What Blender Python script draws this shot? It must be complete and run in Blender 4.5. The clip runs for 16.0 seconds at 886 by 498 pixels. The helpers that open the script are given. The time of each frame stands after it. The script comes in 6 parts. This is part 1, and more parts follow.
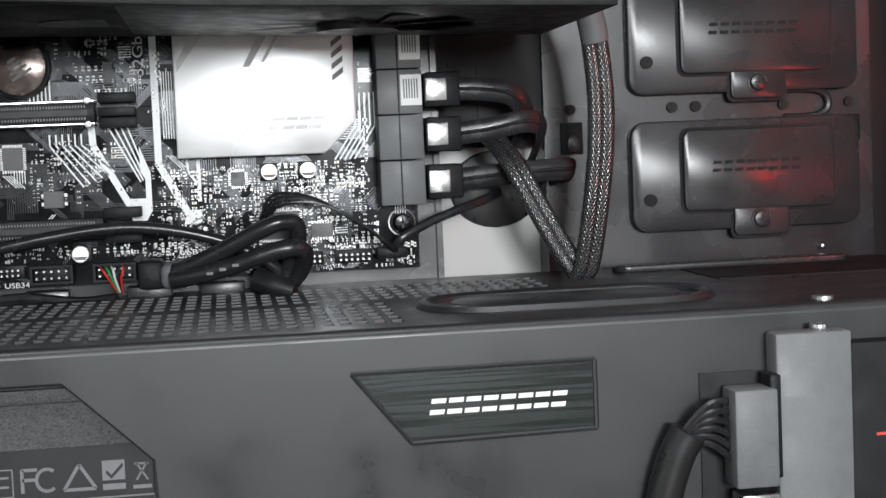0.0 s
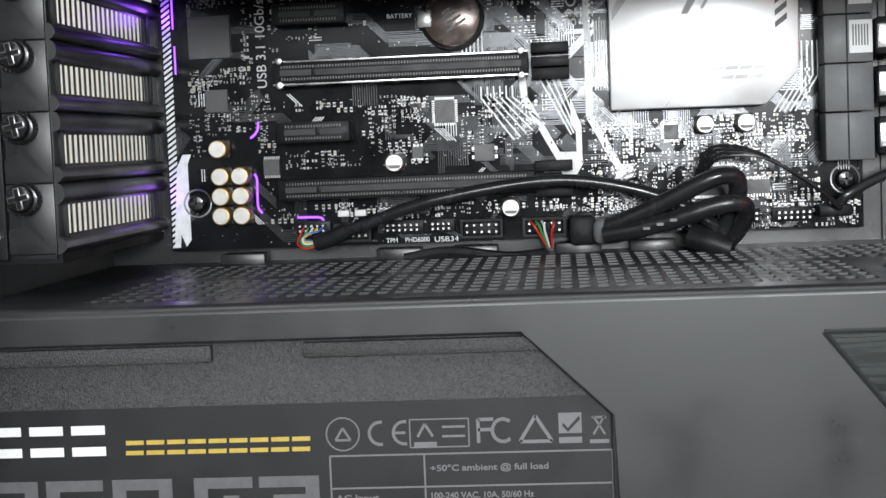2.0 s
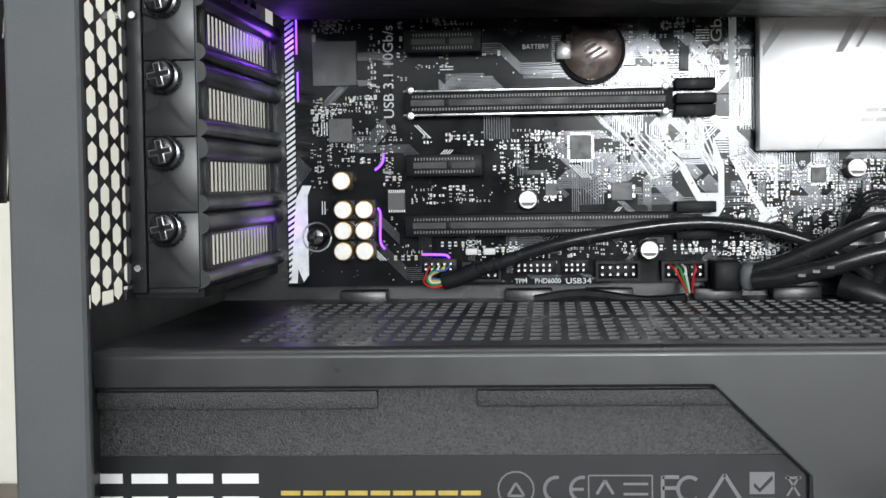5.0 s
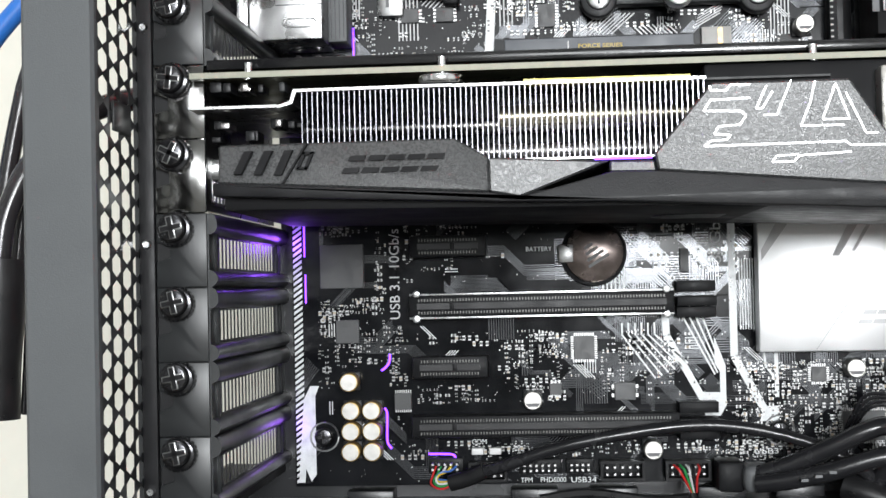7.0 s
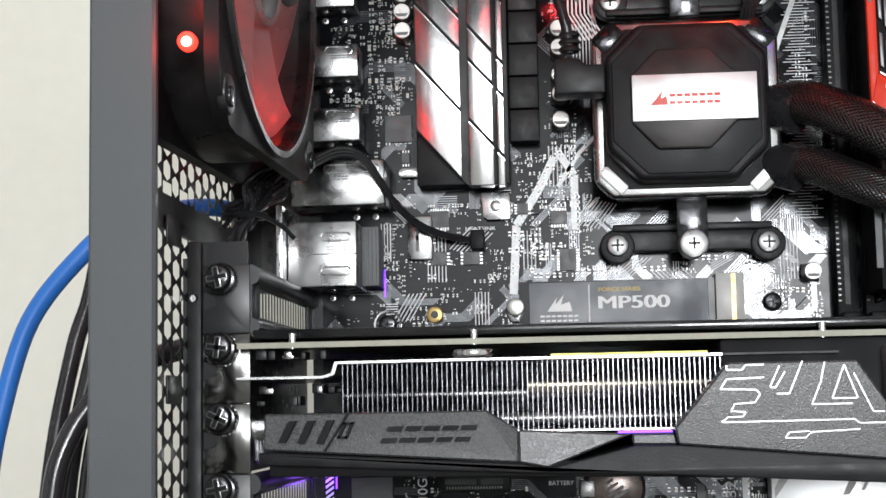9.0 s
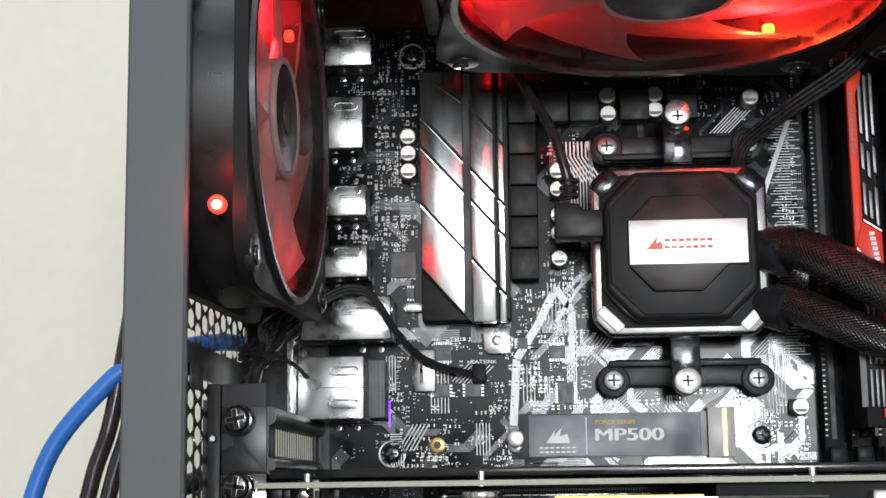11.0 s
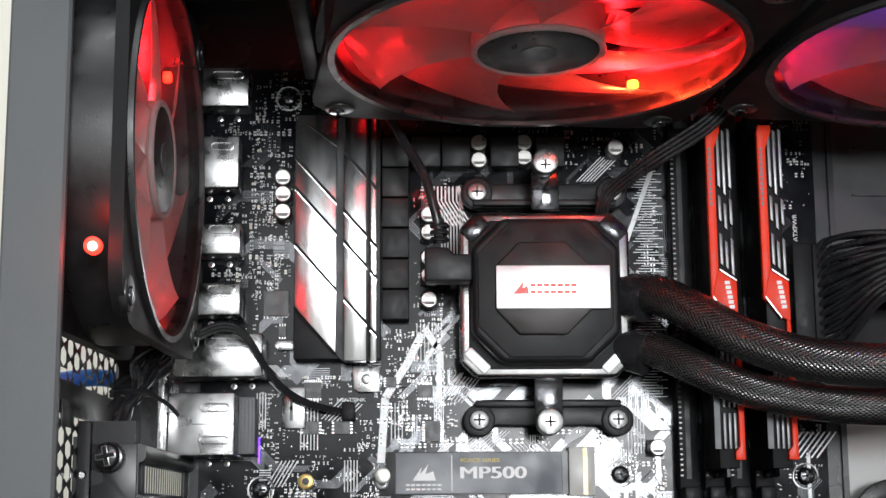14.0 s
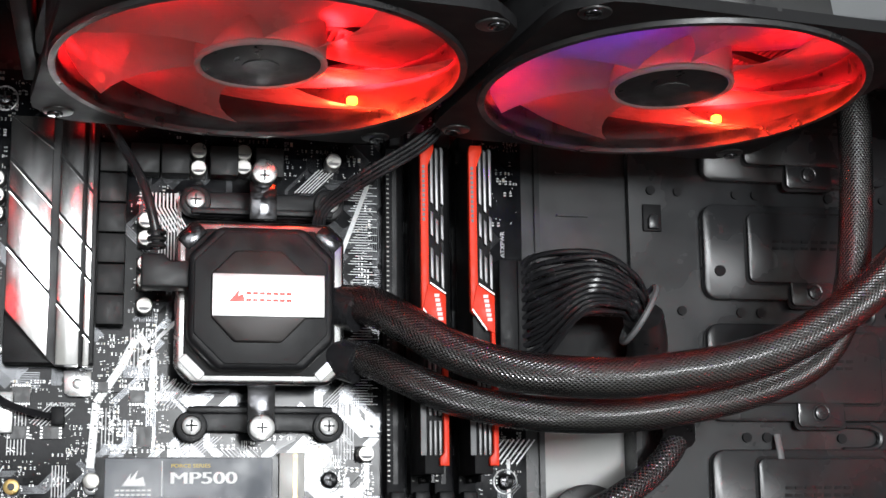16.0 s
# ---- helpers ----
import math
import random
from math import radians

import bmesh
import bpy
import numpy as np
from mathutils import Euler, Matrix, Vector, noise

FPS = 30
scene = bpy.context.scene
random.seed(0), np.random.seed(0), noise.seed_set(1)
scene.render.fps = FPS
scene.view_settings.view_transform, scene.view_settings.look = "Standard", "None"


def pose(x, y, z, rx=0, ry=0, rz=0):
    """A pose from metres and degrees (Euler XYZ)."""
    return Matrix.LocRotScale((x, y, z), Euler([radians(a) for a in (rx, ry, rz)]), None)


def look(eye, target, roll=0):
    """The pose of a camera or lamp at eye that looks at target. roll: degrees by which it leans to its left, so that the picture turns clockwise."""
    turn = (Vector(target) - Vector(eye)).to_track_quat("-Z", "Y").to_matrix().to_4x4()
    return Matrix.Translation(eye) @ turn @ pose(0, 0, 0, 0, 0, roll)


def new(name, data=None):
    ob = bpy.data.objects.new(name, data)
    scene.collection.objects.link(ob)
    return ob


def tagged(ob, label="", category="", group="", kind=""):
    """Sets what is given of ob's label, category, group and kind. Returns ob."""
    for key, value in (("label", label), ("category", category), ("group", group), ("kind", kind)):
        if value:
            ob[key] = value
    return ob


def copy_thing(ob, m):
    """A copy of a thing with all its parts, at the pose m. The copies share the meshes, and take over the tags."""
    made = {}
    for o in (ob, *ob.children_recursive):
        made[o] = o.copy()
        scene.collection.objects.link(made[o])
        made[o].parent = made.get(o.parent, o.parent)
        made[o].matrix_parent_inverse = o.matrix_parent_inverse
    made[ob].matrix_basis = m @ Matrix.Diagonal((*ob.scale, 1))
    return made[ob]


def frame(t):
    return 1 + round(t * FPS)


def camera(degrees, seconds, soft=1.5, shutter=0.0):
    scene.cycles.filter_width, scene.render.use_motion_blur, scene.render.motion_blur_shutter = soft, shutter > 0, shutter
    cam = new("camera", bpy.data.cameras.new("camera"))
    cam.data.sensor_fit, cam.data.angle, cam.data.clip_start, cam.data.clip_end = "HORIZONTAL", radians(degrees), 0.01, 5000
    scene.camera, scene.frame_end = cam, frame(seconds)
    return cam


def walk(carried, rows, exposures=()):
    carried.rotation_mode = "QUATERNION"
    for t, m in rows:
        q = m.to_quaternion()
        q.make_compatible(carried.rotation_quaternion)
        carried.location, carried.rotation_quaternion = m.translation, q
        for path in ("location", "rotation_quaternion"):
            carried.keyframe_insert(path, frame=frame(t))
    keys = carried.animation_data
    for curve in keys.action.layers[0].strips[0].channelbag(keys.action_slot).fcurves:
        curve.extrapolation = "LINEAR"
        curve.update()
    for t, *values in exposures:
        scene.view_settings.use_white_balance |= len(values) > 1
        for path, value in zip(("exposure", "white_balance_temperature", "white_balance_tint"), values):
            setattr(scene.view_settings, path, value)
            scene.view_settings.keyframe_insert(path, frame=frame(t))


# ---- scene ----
cam = camera(33.03, 16.0)
PATH = [
    (0, (0.1735, -0.5468, 0.0423), (0.2590, 0.0457, 0.0021), -2.44),
    (0.5, (0.1730, -0.5355, 0.0431), (0.2107, 0.0621, 0.0050), -2.49),
    (1, (0.1662, -0.5292, 0.0444), (0.1593, 0.0697, 0.0082), -2.60),
    (1.5, (0.1531, -0.5265, 0.0429), (0.1181, 0.0713, 0.0051), -2.64),
    (2, (0.1401, -0.5257, 0.0330), (0.0916, 0.0709, -0.0084), -2.35),
    (2.5, (0.1294, -0.5243, 0.0202), (0.0740, 0.0714, -0.0261), -2.08),
    (3, (0.1234, -0.5189, 0.0119), (0.0566, 0.0748, -0.0433), -1.98),
    (3.2, (0.1221, -0.5178, 0.0136), (0.0571, 0.0757, -0.0463), -1.70),
    (5.3, (0.0875, -0.5039, 0.0385), (0.0469, 0.0945, 0.0201), -0.79),
    (5.5, (0.0875, -0.5042, 0.0418), (0.0478, 0.0944, 0.0287), -0.72),
    (6, (0.0872, -0.5059, 0.0484), (0.0485, 0.0928, 0.0460), -0.91),
    (6.5, (0.0889, -0.5079, 0.0543), (0.0489, 0.0907, 0.0624), -1.04),
    (7, (0.0880, -0.5126, 0.0656), (0.0466, 0.0857, 0.0821), -1.29),
    (7.5, (0.0875, -0.5188, 0.0802), (0.0447, 0.0791, 0.1061), -1.22),
    (8, (0.0886, -0.5253, 0.0916), (0.0440, 0.0717, 0.1305), -1.27),
    (8.5, (0.0889, -0.5321, 0.1002), (0.0444, 0.0640, 0.1518), -1.10),
    (9, (0.0836, -0.5418, 0.1068), (0.0407, 0.0534, 0.1698), -1.09),
    (9.5, (0.0783, -0.5516, 0.1157), (0.0387, 0.0426, 0.1888), -0.96),
    (9.7, (0.0779, -0.5530, 0.1172), (0.0392, 0.0407, 0.1945), -0.91),
    (11.8, (0.0747, -0.5756, 0.1288), (0.0469, 0.0146, 0.2332), -0.43),
    (12, (0.0771, -0.5765, 0.1298), (0.0485, 0.0131, 0.2369), -0.09),
    (12.5, (0.0760, -0.5807, 0.1291), (0.0505, 0.0087, 0.2386), -0.12),
    (13, (0.0747, -0.5844, 0.1281), (0.0556, 0.0053, 0.2369), -0.36),
    (13.5, (0.0763, -0.5821, 0.1277), (0.0743, 0.0087, 0.2326), -0.45),
    (14, (0.0767, -0.5818, 0.1271), (0.0947, 0.0086, 0.2322), -0.39),
    (14.5, (0.0759, -0.5830, 0.1267), (0.1146, 0.0066, 0.2312), -0.59),
    (15, (0.0749, -0.5850, 0.1266), (0.1457, 0.0017, 0.2306), -0.50),
    (15.5, (0.0734, -0.5914, 0.1262), (0.1749, -0.0098, 0.2332), -0.34),
    (16, (0.0761, -0.5943, 0.1252), (0.2056, -0.0184, 0.2330), -0.66),
]
walk(cam, [(t, look(eye, target, roll)) for t, eye, target, roll in PATH], [(0, 0.18), (1.5, 0.16), (2.0, 0.25), (2.6, 0.46), (3.2, 0.56), (5.3, 0.12), (7.0, 0.26), (8.0, 0.08), (9.0, -0.12), (12.5, -0.17), (14.5, 0.0), (15.4, 0.1), (16.0, 0.32)])

# ---- world and light ----
world = bpy.data.worlds.new("world")
scene.world = world
world.use_nodes = True
world.node_tree.nodes["Background"].inputs[0].default_value = (0.93, 0.96, 1.0, 1)
world.node_tree.nodes["Background"].inputs[1].default_value = 0.05


def lamp(name, kind, energy, color, at, target=None, size=0.01, size_y=None):
    d = bpy.data.lights.new(name, kind)
    d.energy, d.color = energy, color
    if kind == "AREA":
        d.shape, d.size, d.size_y = "RECTANGLE", size, size_y or size
    else:
        d.shadow_soft_size = size
    ob = new(name, d)
    ob.matrix_world = look(at, target) if target else Matrix.Translation(at)
    return ob


# the room's two windows behind the camera and its ceiling light
lamp("window_light", "AREA", 9, (0.95, 0.98, 1.0), (-0.125, -2.36, 0.5), (-0.125, 0, 0.5), 0.55, 0.5)
lamp("window_light", "AREA", 35, (0.95, 0.98, 1.0), (0.43, -2.36, 0.3), (0.43, 0, 0.3), 0.5, 0.36)
lamp("ceiling_light_glow", "AREA", 6.5, (0.96, 0.98, 1.0), (0.1, -0.75, 1.36), (0.1, -0.3, 0), 0.9, 0.5)

# ---- small helpers, all in millimetres ----
MM = 0.001
ORIGIN = {}


def thing(name, at, label, category, group="", kind=""):
    ob = new(name)
    ob.empty_display_size = 0.01
    ob.location = Vector(at) * MM
    ORIGIN[ob.name] = Vector(at)
    return tagged(ob, label, category, group, kind)


def finish(name, me, material, parent, label, smooth, kind):
    for m in material if isinstance(material, (list, tuple)) else [material]:
        me.materials.append(m)
    if smooth:
        for p in me.polygons:
            p.use_smooth = True
        me.set_sharp_from_angle(angle=radians(38))
    ob = new(name, me)
    if parent:
        ob.parent = parent
        ORIGIN[ob.name] = ORIGIN[parent.name]
    else:
        ORIGIN[ob.name] = Vector((0, 0, 0))
    return tagged(ob, label, kind=kind)


def part(name, bm, material, parent, label="", smooth=True, kind=""):
    base = ORIGIN[parent.name] if parent else Vector((0, 0, 0))
    bm.transform(Matrix.Scale(MM, 4) @ Matrix.Translation(-base))
    me = bpy.data.meshes.new(name)
    bm.to_mesh(me)
    bm.free()
    return finish(name, me, material, parent, label, smooth, kind)


def box(x0, x1, y0, y1, z0, z1, bev=0.0, bm=None, seg=2, m=None):
    bm = bm or bmesh.new()
    t = Matrix.Translation(((x0 + x1) / 2, (y0 + y1) / 2, (z0 + z1) / 2)) @ Matrix.Diagonal((abs(x1 - x0), abs(y1 - y0), abs(z1 - z0), 1))
    made = bmesh.ops.create_cube(bm, size=1, matrix=(m or Matrix()) @ t)["verts"]
    if bev:
        edges = list({e for v in made for e in v.link_edges})
        bmesh.ops.bevel(bm, geom=edges, offset=bev, segments=seg, affect="EDGES", profile=0.5, clamp_overlap=True)
    return bm


def axis_m(axis):
    return {"z": Matrix(), "x": Matrix.Rotation(radians(90), 4, "Y"), "y": Matrix.Rotation(radians(90), 4, "X")}[axis]


def cyl(x, y, z, r, h, axis="y", r2=None, seg=20, bm=None, bev=0.0):
    """A cylinder or cone with its middle at x, y, z; along y its second radius lies towards -y."""
    bm = bm or bmesh.new()
    made = bmesh.ops.create_cone(bm, cap_ends=True, segments=seg, radius1=r, radius2=r if r2 is None else r2, depth=h, matrix=Matrix.Translation((x, y, z)) @ axis_m(axis))["verts"]
    if bev:
        edges = [e for e in {e for v in made for e in v.link_edges} if any(len(f.verts) > 4 for f in e.link_faces)]
        bmesh.ops.bevel(bm, geom=edges, offset=bev, segments=2, affect="EDGES", profile=0.5, clamp_overlap=True)
    return bm


def prism(pts, a0, a1, axis="y", bev=0.0, bm=None, seg=2):
    """A polygon (x, z), (y, z) or (x, y) drawn out along its axis."""
    bm = bm or bmesh.new()
    put = {"y": lambda u, v, a: (u, a, v), "x": lambda u, v, a: (a, u, v), "z": lambda u, v, a: (u, v, a)}[axis]
    low, high = [bm.verts.new(put(u, v, a0)) for u, v in pts], [bm.verts.new(put(u, v, a1)) for u, v in pts]
    n = len(pts)
    faces = [bm.faces.new(low), bm.faces.new(high[::-1])]
    faces += [bm.faces.new((low[i], high[i], high[(i + 1) % n], low[(i + 1) % n])) for i in range(n)]
    bmesh.ops.recalc_face_normals(bm, faces=faces)
    if bev:
        edges = list({e for f in faces for e in f.edges})
        bmesh.ops.bevel(bm, geom=edges, offset=bev, segments=seg, affect="EDGES", profile=0.5, clamp_overlap=True)
    return bm


def rounded(x0, x1, z0, z1, r, n=5):
    out = []
    for cx, cz, a in ((x1 - r, z1 - r, 0), (x0 + r, z1 - r, 90), (x0 + r, z0 + r, 180), (x1 - r, z0 + r, 270)):
        out += [(cx + r * math.cos(radians(a + 90 * i / n)), cz + r * math.sin(radians(a + 90 * i / n))) for i in range(n + 1)]
    return out


def smooth_path(pts, sub=6):
    p = [Vector(q) for q in pts]
    p = [2 * p[0] - p[1]] + p + [2 * p[-1] - p[-2]]
    out = []
    for i in range(1, len(p) - 2):
        for k in range(sub):
            t = k / sub
            a, b, c, d = p[i - 1:i + 3]
            out.append(0.5 * ((2 * b) + (c - a) * t + (2 * a - 5 * b + 4 * c - d) * t * t + (3 * b - a - 3 * c + d) * t ** 3))
    return out + [p[-2]]


def tube(pts, r, seg=10, sub=6, bm=None, flat=1.0):
    """A round or flattened cable along a smoothed path, with u round it and v along it."""
    bm = bm or bmesh.new()
    uv = bm.loops.layers.uv.verify()
    path = smooth_path(pts, sub)
    side, rings, length = None, [], [0.0]
    for i, q in enumerate(path):
        ahead = (path[min(i + 1, len(path) - 1)] - path[max(i - 1, 0)]).normalized()
        if side is None:
            side = ahead.orthogonal().normalized()
            if flat != 1.0:
                side = (Vector((0, 1, 0)) - ahead * ahead.y).normalized()
        side = (side - ahead * side.dot(ahead)).normalized()
        other = ahead.cross(side)
        if i:
            length.append(length[-1] + (q - path[i - 1]).length)
        rings.append([bm.verts.new(q + side * r * flat * math.cos(2 * math.pi * k / seg) + other * r * math.sin(2 * math.pi * k / seg)) for k in range(seg)])
    for i in range(len(rings) - 1):
        for k in range(seg):
            f = bm.faces.new((rings[i][k], rings[i][(k + 1) % seg], rings[i + 1][(k + 1) % seg], rings[i + 1][k]))
            for loop, (u, v) in zip(f.loops, ((k, i), (k + 1, i), (k + 1, i + 1), (k, i + 1))):
                loop[uv].uv = (u / seg, length[v] * 0.1)
    bm.faces.new(rings[0][::-1]), bm.faces.new(rings[-1])
    return bm


def sheet(u0, u1, v0, v1, nu, nv, hole, at, thick, plane, sides=4, turn=45.0, stagger=False, squash=1.0):
    """A perforated sheet: nu by nv cells, each with a hole of that share of the cell. plane: "yz" or "xy"."""
    bm = bmesh.new()
    du, dv = (u1 - u0) / nu, (v1 - v0) / nv
    put = {"yz": lambda u, v, w: (w, u, v), "xy": lambda u, v, w: (u, v, w), "yx": lambda u, v, w: (v, u, w)}[plane]
    cache = {}

    def vert(u, v, w):
        key = (round(u, 3), round(v, 3), w)
        if key not in cache:
            cache[key] = bm.verts.new(put(u, v, w))
        return cache[key]

    n = max(sides, 4)
    for i in range(nu):
        shift = dv / 2 if stagger and i % 2 else 0.0
        for j in range(nv):
            a, b = u0 + i * du, v0 + j * dv + shift
            cu, cv = a + du / 2, b + dv / 2
            if sides == 6:
                ring = [(cu + hole * dv / 2 * squash * math.cos(radians(90 + 60 * k)), cv + hole * dv / 2 * math.sin(radians(90 + 60 * k))) for k in range(6)]
                outer = [(cu, b + dv), (a, b + dv), (a, b), (cu, b), (a + du, b), (a + du, b + dv)]
            else:
                ring = [(cu + s * hole * squash * du / 2, cv + t * hole * dv / 2) for s, t in ((1, 1), (-1, 1), (-1, -1), (1, -1))]
                outer = [(a + du, b + dv), (a, b + dv), (a, b), (a + du, b)]
            m = len(ring)
            ro = [vert(u, v, at) for u, v in outer]
            ri = [vert(u, v, at) for u, v in ring]
            rb = [vert(u, v, at + thick) for u, v in ring]
            for k in range(m):
                q = (k + 1) % m
                bm.faces.new((ro[k], ro[q], ri[q], ri[k]))
                bm.faces.new((ri[k], ri[q], rb[q], rb[k]))
    return bm


class Bulk:
    """Many small boxes in one mesh."""

    def __init__(self):
        self.v, self.f, self.m = [], [], []

    def box(self, x0, x1, y0, y1, z0, z1, mat_i=0):
        n = len(self.v)
        self.v += [(x0, y0, z0), (x1, y0, z0), (x1, y0, z1), (x0, y0, z1), (x0, y1, z0), (x1, y1, z0), (x1, y1, z1), (x0, y1, z1)]
        self.f += [(n, n + 1, n + 2, n + 3), (n, n + 4, n + 5, n + 1), (n + 1, n + 5, n + 6, n + 2), (n + 2, n + 6, n + 7, n + 3), (n + 3, n + 7, n + 4, n)]
        self.m += [mat_i] * 5

    def poly(self, pts, y, mat_i=0):
        n = len(self.v)
        self.v += [(x, y, z) for x, z in pts]
        self.f.append(tuple(range(n, n + len(pts))))
        self.m.append(mat_i)

    def line(self, pts, w, y, mat_i=0):
        for (x0, z0), (x1, z1) in zip(pts, pts[1:]):
            d = math.hypot(x1 - x0, z1 - z0) or 1
            nx, nz = -(z1 - z0) / d * w / 2, (x1 - x0) / d * w / 2
            self.poly([(x0 + nx, z0 + nz), (x0 - nx, z0 - nz), (x1 - nx, z1 - nz), (x1 + nx, z1 + nz)], y, mat_i)

    def done(self, name, mats, parent, label="", kind="stuff"):
        base = ORIGIN[parent.name]
        me = bpy.data.meshes.new(name)
        me.from_pydata([tuple((Vector(p) - base) * MM) for p in self.v], [], self.f)
        me.polygons.foreach_set("material_index", self.m)
        return finish(name, me, mats, parent, label, False, kind)


def words(name, body, height, x, z, y, material, parent, wide=0.0, turn=0.0, depth=0.05, bold=0.0):
    """Raised lettering that faces the open side of the case; height of a capital and, if given, the width in mm."""
    cu = bpy.data.curves.new(name, "FONT")
    cu.body, cu.size, cu.extrude, cu.offset = body, height / 0.69, depth, bold * height
    tmp = bpy.data.objects.new(name, cu)
    scene.collection.objects.link(tmp)
    me = bpy.data.meshes.new_from_object(tmp.evaluated_get(bpy.context.evaluated_depsgraph_get()))
    bpy.data.objects.remove(tmp)
    xs = [v.co.x for v in me.vertices]
    k = wide / (max(xs) - min(xs)) if wide else 1.0
    me.transform(Matrix.Scale(MM, 4) @ Matrix.Translation(Vector((x, y, z)) - ORIGIN[parent.name]) @ Matrix.Rotation(radians(-turn), 4, "Y") @ Matrix.Rotation(radians(90), 4, "X") @ Matrix.Diagonal((k, 1, 1, 1)) @ Matrix.Translation((-min(xs), 0, 0)))
    return finish(name, me, material, parent, "", False, "")


def wordmark(x, z, w, h, n, y, material, parent, slant=0.25, gap=0.22, depth=0.2, name="letter_block"):
    """Plain slanted bars, two to a place, instead of a maker's mark."""
    step = w / n
    for i in range(n):
        a, b = x + i * step, x + i * step + step * (1 - gap)
        for lo, hi in ((0, 0.3), (0.7, 1.0)):
            part(name, prism([(a + slant * h * lo, z + h * lo), (b + slant * h * lo, z + h * lo), (b + slant * h * hi, z + h * hi), (a + slant * h * hi, z + h * hi)], y - depth, y), material, parent, smooth=False)


# ---- materials ----
def mat(name, col, rough=0.5, metal=0.0, var=0.2, scale=120, bump=0.0, bscale=2500, rvar=0.1, coat=0.0, stretch=None, spec=0.5, pieces=0.0):
    m = bpy.data.materials.new(name)
    m.use_nodes = True
    nt = m.node_tree
    N, L = nt.nodes, nt.links
    b = N["Principled BSDF"]
    tc = N.new("ShaderNodeTexCoord")
    mp = N.new("ShaderNodeMapping")
    mp.inputs["Scale"].default_value = stretch or (1, 1, 1)
    L.new(tc.outputs["Object"], mp.inputs["Vector"])
    n1, n2 = N.new("ShaderNodeTexNoise"), N.new("ShaderNodeTexNoise")
    n1.inputs["Scale"].default_value, n1.inputs["Detail"].default_value = scale, 4
    n2.inputs["Scale"].default_value, n2.inputs["Detail"].default_value = bscale, 2
    for n in (n1, n2):
        L.new(mp.outputs["Vector"], n.inputs["Vector"])
    add = N.new("ShaderNodeMath")
    add.operation = "MULTIPLY_ADD"
    L.new(n2.outputs["Fac"], add.inputs[0])
    add.inputs[1].default_value = 0.5
    L.new(n1.outputs["Fac"], add.inputs[2])
    r = N.new("ShaderNodeMapRange")
    r.inputs["From Min"].default_value, r.inputs["From Max"].default_value = 0.45, 1.05
    r.inputs["To Min"].default_value, r.inputs["To Max"].default_value = 1 - var, 1 + var
    L.new(add.outputs[0], r.inputs["Value"])
    mul = N.new("ShaderNodeVectorMath")
    mul.operation = "SCALE"
    mul.inputs[0].default_value = col
    last = r.outputs["Result"]
    if pieces:
        oi, pr, pm = N.new("ShaderNodeObjectInfo"), N.new("ShaderNodeMapRange"), N.new("ShaderNodeMath")
        pr.inputs["To Min"].default_value, pr.inputs["To Max"].default_value = 1 - pieces, 1 + pieces
        pm.operation = "MULTIPLY"
        L.new(oi.outputs["Random"], pr.inputs["Value"])
        L.new(pr.outputs["Result"], pm.inputs[0])
        L.new(last, pm.inputs[1])
        last = pm.outputs[0]
    L.new(last, mul.inputs["Scale"])
    L.new(mul.outputs[0], b.inputs["Base Color"])
    rr = N.new("ShaderNodeMapRange")
    rr.inputs["From Min"].default_value, rr.inputs["From Max"].default_value = 0.3, 0.7
    rr.inputs["To Min"].default_value, rr.inputs["To Max"].default_value = max(0.02, rough - rvar), min(1, rough + rvar)
    L.new(n1.outputs["Fac"], rr.inputs["Value"])
    L.new(rr.outputs["Result"], b.inputs["Roughness"])
    b.inputs["Metallic"].default_value = metal
    b.inputs["Coat Weight"].default_value = coat
    b.inputs["Specular IOR Level"].default_value = spec
    if bump:
        bu = N.new("ShaderNodeBump")
        bu.inputs["Strength"].default_value, bu.inputs["Distance"].default_value = bump, 0.0003
        L.new(n2.outputs["Fac"], bu.inputs["Height"])
        L.new(bu.outputs[0], b.inputs["Normal"])
    return m


def glow(name, col, strength):
    m = bpy.data.materials.new(name)
    m.use_nodes = True
    b = m.node_tree.nodes["Principled BSDF"]
    b.inputs["Base Color"].default_value = (*col, 1)
    b.inputs["Emission Color"].default_value = (*col, 1)
    b.inputs["Emission Strength"].default_value = strength
    return m


